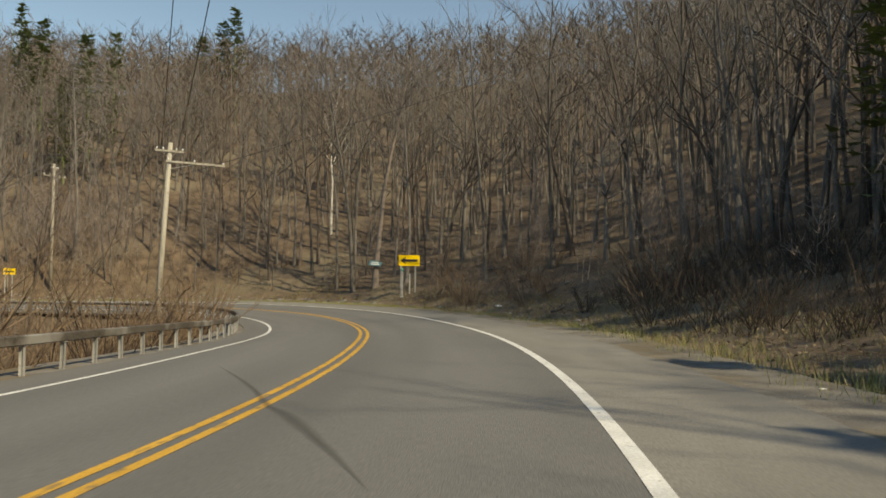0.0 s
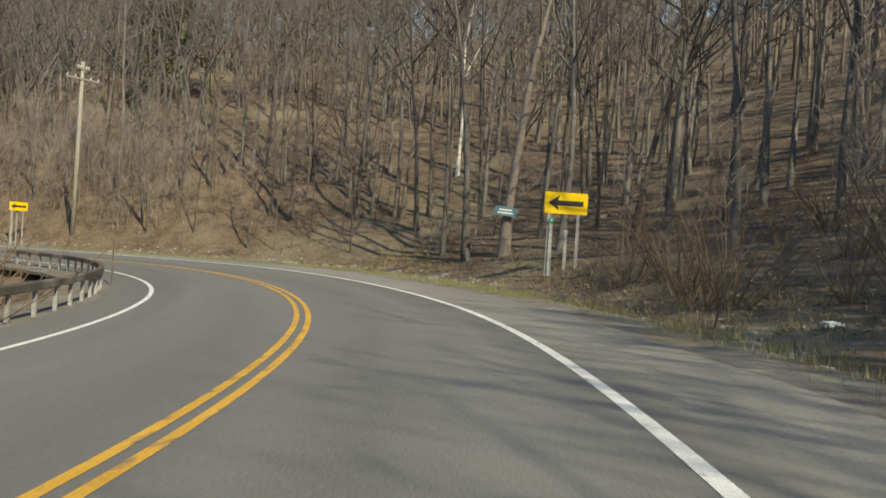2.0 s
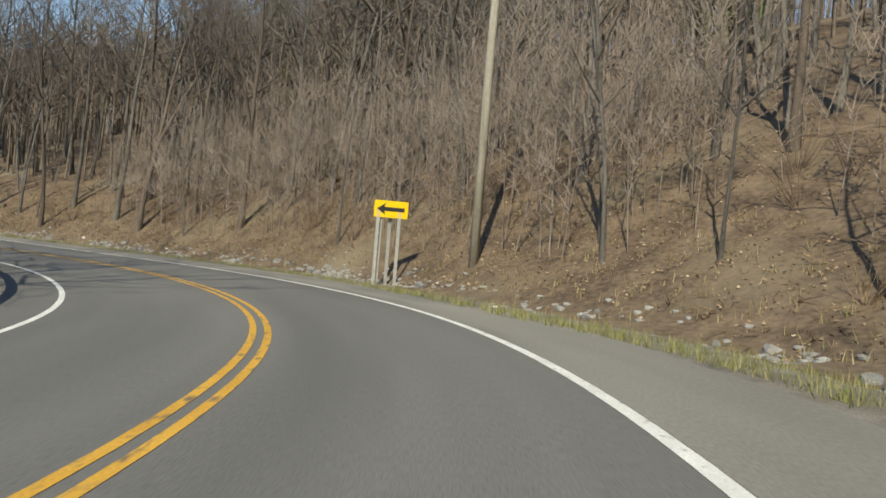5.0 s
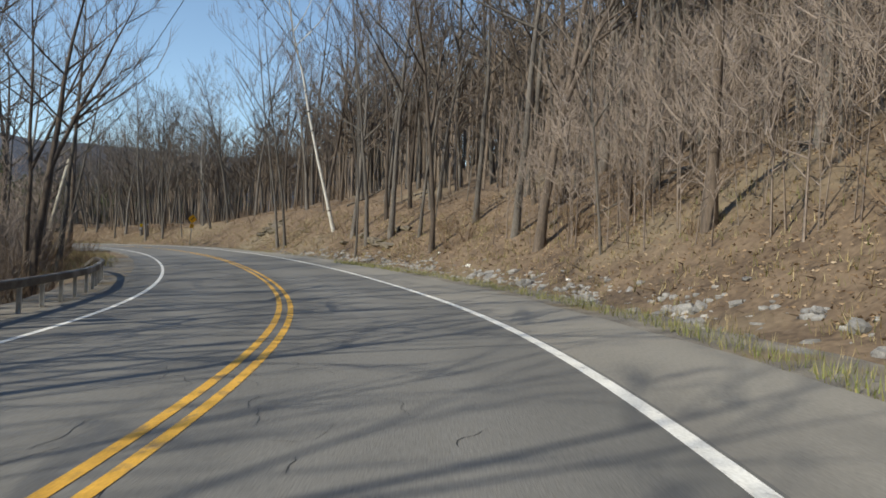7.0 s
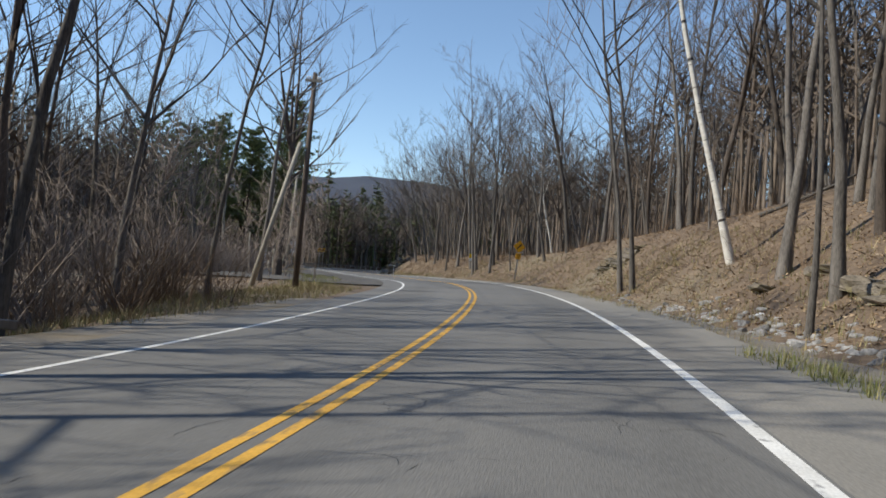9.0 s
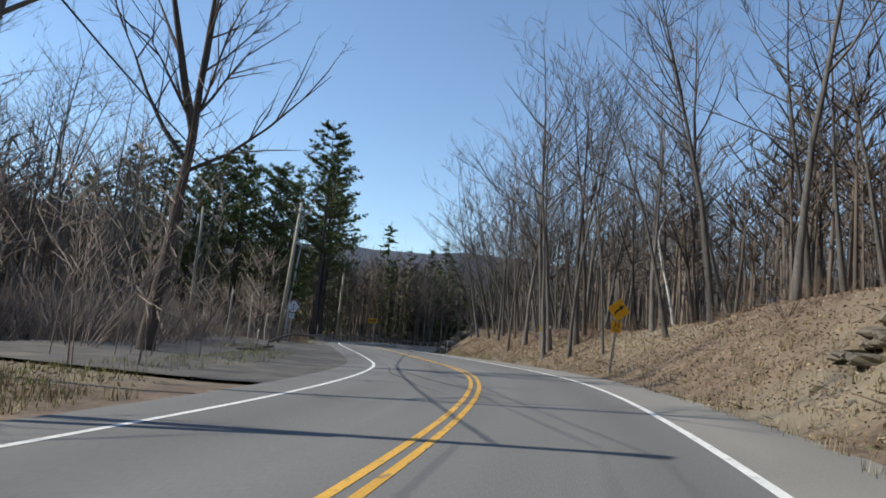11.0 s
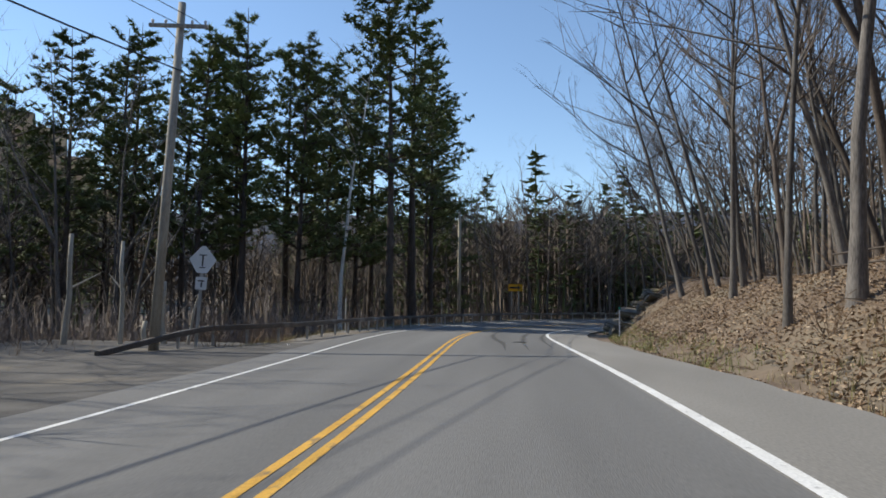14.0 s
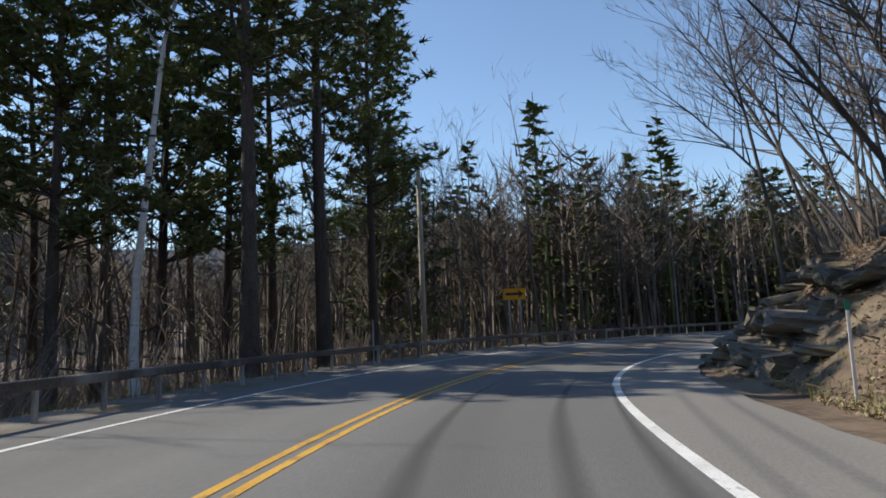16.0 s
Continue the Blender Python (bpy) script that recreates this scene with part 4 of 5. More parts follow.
def arrow_outline(w, h, flip=1):
    pts = [(-0.42 * w, 0), (-0.16 * w, 0.36 * h), (-0.2 * w, 0.12 * h), (0.40 * w, 0.12 * h), (0.40 * w, -0.12 * h), (-0.2 * w, -0.12 * h), (-0.16 * w, -0.36 * h)]
    return [(flip * x, z) for x, z in pts][::flip]


def arrow_sign(x, y, z, yaw, w, flip, material, label, posts, plate=None):
    h = w * 0.5
    root = thing("arrow_sign", label, "road sign", pose(x, y, gz(x, y), 0, 0, yaw), "arrow signs on the bend")
    c = z - gz(x, y)
    panel = part("panel", prism(rounded(w, h, 0.04), 0.012, pose(0, 0, c)), material, root)
    part("border", prism(rounded(w * 0.985, h * 0.97, 0.035), 0.002, pose(0, 0.0075, c)), M_BLACK, panel)
    part("arrow", prism(arrow_outline(w, h, flip), 0.003, pose(0, -0.009, c)), M_BLACK, panel, "black arrow")
    for px, py, top in posts:
        stand_post(root, px, py, top - gz(x, y))
    if plate:
        part("route_plate", prism([(0.11 * math.cos(a * math.pi / 8), 0.13 * math.sin(a * math.pi / 8)) for a in range(16)], 0.006, pose(plate[0], -0.07, plate[1])), M_GREEN, root, "small round green plate")
        for k in (0.04, -0.02):
            part("plate_bar", Build().box(pose(plate[0], -0.076, plate[1] + k), 0.09, 0.003, 0.018), M_SIGNW, root, "white bar")
    return root


arrow_sign(4.05, 53.0, 3.5, 8, 1.62, 1, M_SIGNY, "yellow road sign with black arrow on steel posts", ((-0.62, 0.03, 3.2), (-0.54, -0.05, 2.7), (0.48, 0.03, 3.25), (0.1, 0.25, 2.5)), (-0.54, 1.9))
arrow_sign(-32.5, 71.9, 2.63, 62, 1.22, 1, M_SIGNY, "yellow road sign with black arrow on thin posts", ((-0.44, 0.02, 2.63), (-0.34, 0.1, 2.63), (0.0, 0.2, 2.53), (0.32, 0.02, 2.63)))
arrow_sign(-148.9, -28.1, 2.95, 150, 1.4, -1, M_SIGNO, "amber road sign with black arrow beyond the guardrail", ((-0.35, 0.03, 2.9), (0.35, 0.03, 2.9)))
arrow_sign(-183.0, -43.0, 1.9, 140, 1.3, -1, M_SIGNO, "amber road sign with black arrow on the far bend", ((-0.3, 0.03, 1.8), (0.3, 0.03, 1.8)))


def letters(text, size, m, material, parent, name):
    cu = bpy.data.curves.new(name, 'FONT')
    cu.body, cu.size, cu.align_x, cu.align_y, cu.extrude = text, size, 'CENTER', 'CENTER', 0.001
    tmp = bpy.data.objects.new(name, cu)
    me = bpy.data.meshes.new_from_object(tmp)
    bpy.data.objects.remove(tmp)
    me.materials.clear()
    me.materials.append(material)
    ob = new(name, me)
    ob.parent = parent
    ob.matrix_basis = m
    return ob


def diamond_sign():
    x, y = -106.44, 34.5
    root = thing("curve_sign", "amber diamond curve warning sign with 35 speed plate", "road sign", pose(x, y, gz(x, y), 0, 5, 140))
    g = gz(x, y)
    c = 3.28 - g
    r = 0.49
    dia = [(r * math.cos(a + da), r * math.sin(a + da)) for a in (0, math.pi / 2, math.pi, 3 * math.pi / 2) for da in (-0.05, 0.05)]
    panel = part("panel", prism(dia, 0.012, pose(0, 0, c)), M_SIGNO, root)
    bend = [(q[0] * 0.93, q[1] * 0.93) for q in ((-0.19, -0.24), (-0.11, -0.24), (-0.11, -0.16), (0.09, 0.06), (0.14, 0.02), (0.22, 0.27), (-0.02, 0.19), (0.03, 0.13), (-0.19, -0.11))]
    part("arrow", prism(bend, 0.003, pose(0, -0.009, c)), M_BLACK, panel, "black bent arrow")
    pz = 2.52 - g
    plate = part("speed_plate", prism(rounded(0.45, 0.47, 0.03), 0.01, pose(0, 0.0, pz)), M_SIGNO, root, "amber plate reading 35 MPH")
    letters("35", 0.31, pose(0, -0.008, pz + 0.075, 90, 0, 0), M_BLACK, plate, "number")
    letters("MPH", 0.14, pose(0, -0.008, pz - 0.135, 90, 0, 0), M_BLACK, plate, "word")
    stand_post(root, 0, 0.03, 3.5 - g)


diamond_sign()


def route_sign():
    x, y = -111.9, 3.2
    root = thing("route_sign", "white route marker with plate on a leaning post", "road sign", pose(x, y, gz(x, y), 0, 3, 140))
    g = gz(x, y)
    c = 2.68 - g
    panel = part("panel", prism([(-0.48, 0.02), (-0.18, -0.42), (0.18, -0.42), (0.48, 0.02), (0.07, 0.47), (-0.07, 0.47)], 0.01, pose(0, 0, c)), M_SIGNW, root)
    part("upright_bar", Build().box(pose(0, -0.008, c - 0.02), 0.05, 0.004, 0.36), M_BLACK, panel, "black bar")
    part("cross_bar", Build().box(pose(0, -0.008, c + 0.17), 0.26, 0.004, 0.035), M_BLACK, panel, "black bar")
    part("cross_bar", Build().box(pose(0, -0.008, c - 0.24), 0.2, 0.004, 0.035), M_BLACK, panel, "black bar")
    plate = part("arrow_plate", prism(rounded(0.4, 0.42, 0.03), 0.01, pose(0, 0, c - 0.76)), M_SIGNW, root)
    part("cross_bar", Build().box(pose(0, -0.008, c - 0.68), 0.22, 0.004, 0.04), M_BLACK, plate, "black bar")
    part("upright_bar", Build().box(pose(0.02, -0.008, c - 0.8), 0.05, 0.004, 0.18), M_BLACK, plate, "black bar")
    stand_post(root, 0, 0.03, c + 0.3)


route_sign()


def marker_post(x, y, h, label, plate, material=None, plate_material=None, yaw=0, lean=0):
    root = thing("marker_post", label, "marker post", pose(x, y, gz(x, y), 0, lean, yaw))
    part("post", Build().box(pose(0, 0, h / 2 - 0.2), 0.05, 0.02, h + 0.4), material or M_GALV, root)
    if plate:
        part("plate", prism(rounded(plate[0], plate[1], 0.015), 0.006, pose(0, -0.014, h - plate[1] / 2)), plate_material, root)


marker_post(-133.6, 0.8, 1.65, "pale marker post with dark green plate on the bank", (0.1, 0.16), M_SIGNW, M_GREEN, 140)
marker_post(-11.0, 48.4, 1.6, "thin dark marker post behind the guardrail", None, M_BARKD, None, 20)
for s_ in (222.5, 236.0):
    qx, qy = (float(q) for q in along(s_, -5.8))
    marker_post(qx, qy, 1.7, "thin grey marker post behind the guardrail", None, M_GALV, None, 120)
marker_post(*(float(q) for q in along(80.5, 8.2)), 0.7, "short dark stake leaning in the verge grass", None, M_BARKD, None, 0, 12)

# a painted board nailed to a tree
board = thing("trail_board", "weathered blue-green board nailed to a trunk", "sign board", pose(1.68, 58.5, 3.4, 0, 4, 6) @ Matrix.Diagonal((1.4, 1.0, 1.4, 1)))
part("board", prism([(-0.42, -0.13), (0.36, -0.16), (0.42, 0.10), (0.05, 0.17), (-0.32, 0.15)], 0.03, pose(0, -0.05, 0)), M_BLUE, board)
for k, wd in ((0.05, 0.42), (-0.05, 0.5)):
    part("letter_bar", Build().box(pose(0, -0.068, k), wd, 0.004, 0.045), M_SIGNW, board, "faded white bar")


# ---- utility poles and wires ----
def pole(x, y, z0, top, label, arms=(), yaw=0, r=0.13, lean=(0, 0), dark=False):
    root = thing("utility_pole", label, "utility pole", pose(x, y, z0, lean[0], lean[1], yaw))
    h = top - z0
    b = Build().tube([(0, 0, -0.8), (0, 0, h * 0.5), (0, 0, h)], [r, r * 0.88, r * 0.72], 12, True)
    part("shaft", b, M_BARKD if dark else M_POLE, root, "weathered wooden shaft", True)
    for az, left, right in arms:
        cz = az - z0
        arm = part("crossarm", Build().box(pose((right - left) / 2, -0.13, cz), left + right, 0.09, 0.11), M_POLE, root)
        for k in (-left + 0.1, -left * 0.45, right * 0.45, right - 0.1):
            part("insulator", Build().tube([(k, -0.13, cz + 0.055), (k, -0.13, cz + 0.12), (k, -0.13, cz + 0.17), (k, -0.13, cz + 0.2)], [0.02, 0.05, 0.05, 0.02], 8, True), M_SIGNW, arm, "pale insulator", True)
        part("brace", Build().tube([(-left * 0.5, -0.1, cz - 0.02), (0, -0.1, cz - 0.45)], [0.015, 0.015], 5, True), M_GALV, root)
        part("brace", Build().tube([(right * 0.5, -0.1, cz - 0.02), (0, -0.1, cz - 0.45)], [0.015, 0.015], 5, True), M_GALV, root)
    return root


pole(-11.3, 42.2, -0.6, 9.85, "grey wooden utility pole with long side arm", ((9.35, 0.8, 0.8), (8.75, 0.15, 3.1)), 4, 0.17, (0, 3))
pole(-29.4, 73.4, gz(-29.4, 73.4) - 0.1, 13.3, "pale wooden utility pole with crossarms on the bank", ((12.05, 1.2, 1.2), (12.8, 0.45, 0.45)), 58, 0.17, (0, 0))
pole(-80.0, 37.2, -0.8, 9.8, "dark wooden utility pole at the woods' edge", ((9.4, 0.4, 0.4),), 122, 0.15, (0, 1), True)
pole(-110.5, 4.0, -0.3, 10.8, "grey wooden utility pole leaning by the guardrail", ((10.0, 0.95, 0.95),), 146, 0.16, (0, 2.5))
pole(-141.9, -27.5, gz(-141.9, -27.5) - 0.1, 11.3, "grey wooden utility pole behind the far guardrail", ((10.85, 1.5, 1.5),), 150, 0.17)
pole(-195.7, -48.4, gz(-195.7, -48.4) - 0.1, 11.4, "pale wooden utility pole on the far bend", ((11.2, 1.25, 1.25),), 150, 0.18, (0, -3))
pole(8.5, -30.0, gz(8.5, -30.0) - 0.1, 11.5, "grey wooden utility pole beside the road", ((11.2, 0.8, 0.8),), 10, 0.16)
brace_pole = thing("brace_pole", "pale leaning pole propping the utility pole", "pole", Matrix.Translation((-77.7, 36.5, -0.95)))
part("shaft", Build().tube([(0, 0, -0.3), (-1.0, 0.3, 3.6), (-2.05, 0.6, 7.4)], [0.13, 0.115, 0.1], 10, True), M_POLE, brace_pole, "", True)


def wire(a, b, sag, label, r=0.009):
    a, b = Vector(a), Vector(b)
    bb = Build()
    n = 18
    bb.tube([a.lerp(b, i / n) - Vector((0, 0, sag * 4 * (i / n) * (1 - i / n))) for i in range(n + 1)], [r] * (n + 1), 4)
    ob = new("overhead_wire", bb.mesh("overhead_wire", M_WIRE))
    tagged(ob, label, "wire", "overhead wires")


W = "black overhead wire sagging between utility poles"
for k in (-0.45, 0.45):
    wire((-10.8 + k, 42.2, 9.5), (8.5 + k, -30, 11.3), 1.0, W, 0.018)
    wire((-10.8 + k, 42.2, 9.5), (-29.4 + k, 73.4, 12.2), 0.6, W, 0.011)
    wire((-29.4, 73.4 + k, 12.2), (-80.1, 37.2 + k, 9.5), 1.4, W, 0.006)
    wire((-80.1, 37.2 + k, 9.5), (-111.2, 4.4 + k, 10.1), 1.1, W, 0.012)
    wire((-111.2, 4.4 + k, 10.1), (-141.9, -27.5 + k, 11.0), 0.9, W, 0.012)
    wire((-141.9, -27.5 + k, 11.0), (-195.7, -48.4 + k, 11.3), 0.9, W, 0.012)
wire((-80.1, 37.2, 8.0), (-111.0, 4.2, 8.6), 1.1, W, 0.025)
wire((-80.1, 37.2, 7.6), (-29.4, 73.4, 9.6), 1.4, W, 0.010)
wire((-11.0, 42.2, 7.7), (24.0, 40.0, 20.5), 0.5, "black overhead wire crossing the road", 0.018)


# ---- stones ----
def stone_mesh(seed):
    rnd = random.Random(seed)
    bm = bmesh.new()
    bmesh.ops.create_cube(bm, size=1.0)
    bmesh.ops.subdivide_edges(bm, edges=bm.edges[:], cuts=1, use_grid_fill=True)
    sx, sy, sz = rnd.uniform(0.8, 1.3), rnd.uniform(0.7, 1.0), rnd.uniform(0.45, 0.75)
    for v in bm.verts:
        p = v.co.normalized() * 0.34 + v.co * 0.36
        p += Vector((rnd.uniform(-1, 1), rnd.uniform(-1, 1), rnd.uniform(-1, 1))) * 0.07
        v.co = Vector((p.x * sx, p.y * sy, p.z * sz))
    me = bpy.data.meshes.new("stone")
    bm.to_mesh(me)
    bm.free()
    me.materials.append(M_STONE)
    return me


STONES = [stone_mesh(900 + i) for i in range(7)]
riprap = thing("riprap", "band of loose grey broken stones along the verge", "stones", Matrix())
r5 = random.Random(61)
for i in range(300):
    s = r5.uniform(92, 166)
    d0 = float(np.interp(s, BANK_S, BANK_D))
    d = d0 + r5.gauss(0.2, 0.34)
    x, y = (float(q) for q in along(s, d))
    k = r5.uniform(0.16, 0.4) * (0.75 if s > 140 else 1.0)
    ob = new("stone", r5.choice(STONES))
    ob.parent = riprap
    ob.matrix_world = pose(x, y, gz(x, y) + 0.03, r5.uniform(-25, 25), r5.uniform(-25, 25), r5.uniform(0, 360)) @ Matrix.Diagonal((k, k, k, 1))


def mesh_variant(me):
    v = np.zeros(len(me.vertices) * 3, np.float32)
    me.vertices.foreach_get("co", v)
    me.calc_loop_triangles()
    f = np.zeros(len(me.loop_triangles) * 3, np.int32)
    me.loop_triangles.foreach_get("vertices", f)
    return v.reshape(-1, 3), f.reshape(-1, 3)


SV = [mesh_variant(m) for m in STONES]
near = []
for i in range(4200):
    s = r5.uniform(66, 168) if i % 4 == 0 else r5.uniform(90, 160)
    near.append(tuple(float(q) for q in along(s, float(np.interp(s, BANK_S, BANK_D)) + r5.gauss(0.15, 0.42))))
mass("stone_rubble", SV, near, r5, M_STONE, "small grey rubble between the larger stones", "stones", (0.07, 0.22), 0.0)
scree = []
for i in range(1100):
    s = r5.uniform(166, 252)
    scree.append(tuple(float(q) for q in along(s, float(np.interp(s, BANK_S, BANK_D)) + abs(r5.gauss(0, 0.8)) - 0.2)))
mass("bank_scree", SV, scree, r5, M_ROCK, "brown broken stones at the foot of the bank", "stones", (0.06, 0.24), 0.02)


# ---- rock ledge ----
def slab_mesh(seed):
    rnd = random.Random(seed)
    bm = bmesh.new()
    bmesh.ops.create_cube(bm, size=1.0)
    bmesh.ops.subdivide_edges(bm, edges=bm.edges[:], cuts=2, use_grid_fill=True)
    for v in bm.verts:
        p = v.co.normalized() * 0.18 + v.co * 0.75
        p += Vector((rnd.uniform(-1, 1), rnd.uniform(-1, 1), rnd.uniform(-1, 1))) * 0.08
        v.co = p
    me = bpy.data.meshes.new("slab")
    bm.to_mesh(me)
    bm.free()
    me.materials.append(M_ROCK)
    return me


SLABS = [slab_mesh(950 + i) for i in range(5)]
ledge = thing("rock_ledge", "layered brown rock ledge jutting from the bank", "rock ledge", Matrix())
# courses of bedded rock, the fourth jutting over the rest
for row in range(6):
    s = 230.8 + r5.uniform(0, 0.9)
    while s < 237.0 - 0.4 * row:
        ln = r5.uniform(0.9, 2.1)
        d = float(np.interp(s, BANK_S, BANK_D)) + 0.85 + 0.3 * row - (0.55 if row == 4 else 0.0) + r5.uniform(-0.3, 0.3)
        x, y = (float(q) for q in along(s + ln / 2, d))
        ob = new("slab", r5.choice(SLABS))
        ob.parent = ledge
        ob.matrix_world = pose(x, y, float(tilt(s, 6.0)) + 0.02 + 0.3 * row, r5.uniform(-9, 9), r5.uniform(-6, 9), math.degrees(heading(s)) + r5.uniform(-22, 22)) @ Matrix.Diagonal((ln * 1.25, r5.uniform(1.2, 2.0), r5.uniform(0.3, 0.62), 1))
        s += ln
for i in range(40):
    s = r5.uniform(230, 247)
    e = r5.uniform(0.3, 4.2)
    x, y = (float(q) for q in along(s, float(np.interp(s, BANK_S, BANK_D)) + e))
    ob = new("slab", r5.choice(SLABS))
    ob.parent = ledge
    ob.matrix_world = pose(x, y, gz(x, y) - 0.02, r5.uniform(-10, 10), r5.uniform(-10, 10), math.degrees(heading(s)) + r5.uniform(-25, 25)) @ Matrix.Diagonal((r5.uniform(0.7, 1.8), r5.uniform(0.6, 1.6), r5.uniform(0.2, 0.45), 1))


bank_rock = thing("rock_outcrop", "small broken rock outcrop on the leafy bank", "rock", Matrix())
for s_a, s_b, e_a, e_b, n in ((172, 177, 2.2, 4.2, 16), (150, 157, 2.0, 3.6, 12)):
    for i in range(n):
        s = r5.uniform(s_a, s_b)
        x, y = (float(q) for q in along(s, float(np.interp(s, BANK_S, BANK_D)) + r5.uniform(e_a, e_b)))
        ob = new("slab", r5.choice(SLABS))
        ob.parent = bank_rock
        ob.matrix_world = pose(x, y, gz(x, y), r5.uniform(-12, 12), r5.uniform(-12, 12), math.degrees(heading(s)) + r5.uniform(-25, 25)) @ Matrix.Diagonal((r5.uniform(0.4, 0.9), r5.uniform(0.5, 1.2), r5.uniform(0.15, 0.35), 1))


# ---- leaves, grass and sticks ----
def scraps(name, n, bands, shape, material, label, category, rnd):
    """Small bent scraps strewn over bands of (s0, s1, e0, e1, weight) beyond the bank's foot, or left of the road where e < 0."""
    total = sum(b[4] for b in bands)
    S, D, K = [], [], []
    for s0, s1, e0, e1, wgt in bands:
        m = int(n * wgt / total)
        for _ in range(m):
            s = rnd.uniform(s0, s1)
            e = e0 + (e1 - e0) * rnd.random() ** 1.25
            S.append(s)
            D.append(e if e0 < -4 else float(np.interp(s, BANK_S, BANK_D)) + e)
    x, y = along(np.array(S), np.array(D))
    z = ground_z(x, y)
    V, F = [], []
    for px, py, pz in zip(x, y, z):
        shape(V, F, float(px), float(py), float(pz), rnd)
    me = bpy.data.meshes.new(name)
    me.from_pydata(V, [], F)
    me.materials.append(material)
    me.update()
    return tagged(new(name, me), label, category, "", "stuff")


def leaf(V, F, x, y, z, rnd):
    a, ln = rnd.uniform(0, 6.3), rnd.uniform(0.026, 0.062)
    ux, uy, w = math.cos(a) * ln, math.sin(a) * ln, rnd.uniform(0.25, 0.42)
    t1, t2, t3 = rnd.uniform(0.0, 0.05), rnd.uniform(0.0, 0.05), rnd.uniform(0.0, 0.06)
    b = len(V)
    V += [(x - ux, y - uy, z + 0.01 + t1), (x - uy * w, y + ux * w, z + 0.02 + t3), (x + ux, y + uy, z + 0.01 + t2), (x + uy * w, y - ux * w, z + 0.015)]
    F += [(b, b + 1, b + 2), (b, b + 2, b + 3)]


def tuft(V, F, x, y, z, rnd):
    for _ in range(5):
        a, h = rnd.uniform(0, 6.3), rnd.uniform(0.08, 0.32)
        l, w = rnd.uniform(0.03, 0.22), rnd.uniform(0.006, 0.014)
        ox, oy = x + rnd.uniform(-0.1, 0.1), y + rnd.uniform(-0.1, 0.1)
        c, s_ = math.cos(a), math.sin(a)
        b = len(V)
        V += [(ox - s_ * w, oy + c * w, z - 0.02), (ox + s_ * w, oy - c * w, z - 0.02), (ox + c * l, oy + s_ * l, z + h)]
        F.append((b, b + 1, b + 2))


def stick(V, F, x, y, z, rnd):
    a, ln, r = rnd.uniform(0, 6.3), rnd.uniform(0.25, 1.1), rnd.uniform(0.008, 0.022)
    tl = rnd.uniform(-0.1, 0.5)
    ux, uy = math.cos(a) * ln, math.sin(a) * ln
    b = len(V)
    V += [(x, y, z + r), (x - uy / ln * r, y + ux / ln * r, z - r), (x + uy / ln * r, y - ux / ln * r, z - r), (x + ux, y + uy, z + tl * ln * 0.5 + r)]
    F += [(b, b + 1, b + 3), (b + 1, b + 2, b + 3), (b + 2, b, b + 3)]


r6 = random.Random(71)
scraps("fallen_leaves", 110000, ((44, 100, 0.2, 12, 1.0), (96, 150, 0.3, 9, 1.5), (145, 205, 0.0, 7, 2.2), (200, 252, -0.3, 6, 3.2), (150, 215, -13, -6.6, 0.5)), leaf, M_LEAVES, "brown fallen leaves strewn over the bank", "leaves", r6)
scraps("dry_grass", 13000, ((44, 100, -1.2, 4, 1.6), (96, 170, -0.6, 5, 1.8), (165, 205, -0.2, 4, 0.6), (196, 214, -12, -9, 0.3), (150, 172, -9, -5.6, 0.7), (214, 260, -8, -5.9, 0.8)), tuft, M_BLADES, "dry straw-coloured grass tufts on verge and bank", "grass", r6)
scraps("spring_grass", 7000, ((86, 112, -1.7, -0.5, 2.2), (112, 150, -1.4, -0.6, 1.6), (52, 88, -1.6, 0.5, 0.8), (172, 200, -10, -7.5, 0.6), (206, 240, -0.3, 1.0, 0.5)), tuft, M_GREENBLADES, "green-tinged grass along the shoulder", "grass", r6)
scraps("fallen_sticks", 3800, ((44, 110, 0.5, 14, 1.6), (105, 165, 0.5, 9, 1.2), (160, 252, 0.2, 6, 1.0)), stick, M_SHRUB, "broken sticks lying on the bank", "sticks", r6)

# saplings of the thicket, too many to count
mass("sapling_thicket", [variant(*bare_tree(320 + i, r6.uniform(4, 7.5), r6.uniform(0.014, 0.026), 0.2, 8, 0.5, 0, 2, 0, 2, 2)) for i in range(5)],
     stand(430, 112, 142, 2.2, 11, r6) + stand(110, 60, 112, 4, 14, r6) + stand(60, 130, 205, -13, -8, r6), r6, M_SAPLING, "thicket of thin bare saplings on the bank", "thicket", (0.7, 1.3))
BRUSH = [mesh_variant(shrub(540 + i, 1.7 + 0.3 * i, 12, 3)) for i in range(4)]
# Stems darker than the other brush: the bank's deep shade in their colour.
M_SHADESTEM = mat("shade_toned_stems", (0.025, 0.02, 0.016), (0.075, 0.056, 0.042), 1.0, 12, 0.9, 0, spread=0)
mass("shaded_brush", BRUSH, stand(420, 40, 72, 1.0, 11, r6), r6, M_SHADESTEM, "tangled brush with the bank's shade in its dark colour", "brush", (0.5, 1.0))
mass("inner_brush", BRUSH, stand(110, 46, 88, -20, -9, r6), r6, M_SHRUB, "brown brush inside the bend", "brush", (1.0, 2.2))
mass("pull_off_brush", BRUSH, stand(340, 184, 236, -26, -13.5, r6) + stand(120, 222, 262, -17, -8.5, r6) + stand(90, 134, 162, -15, -8, r6), r6, M_SAPLING, "pale tangle of bare brush along the woods' edge", "brush", (0.9, 2.2))
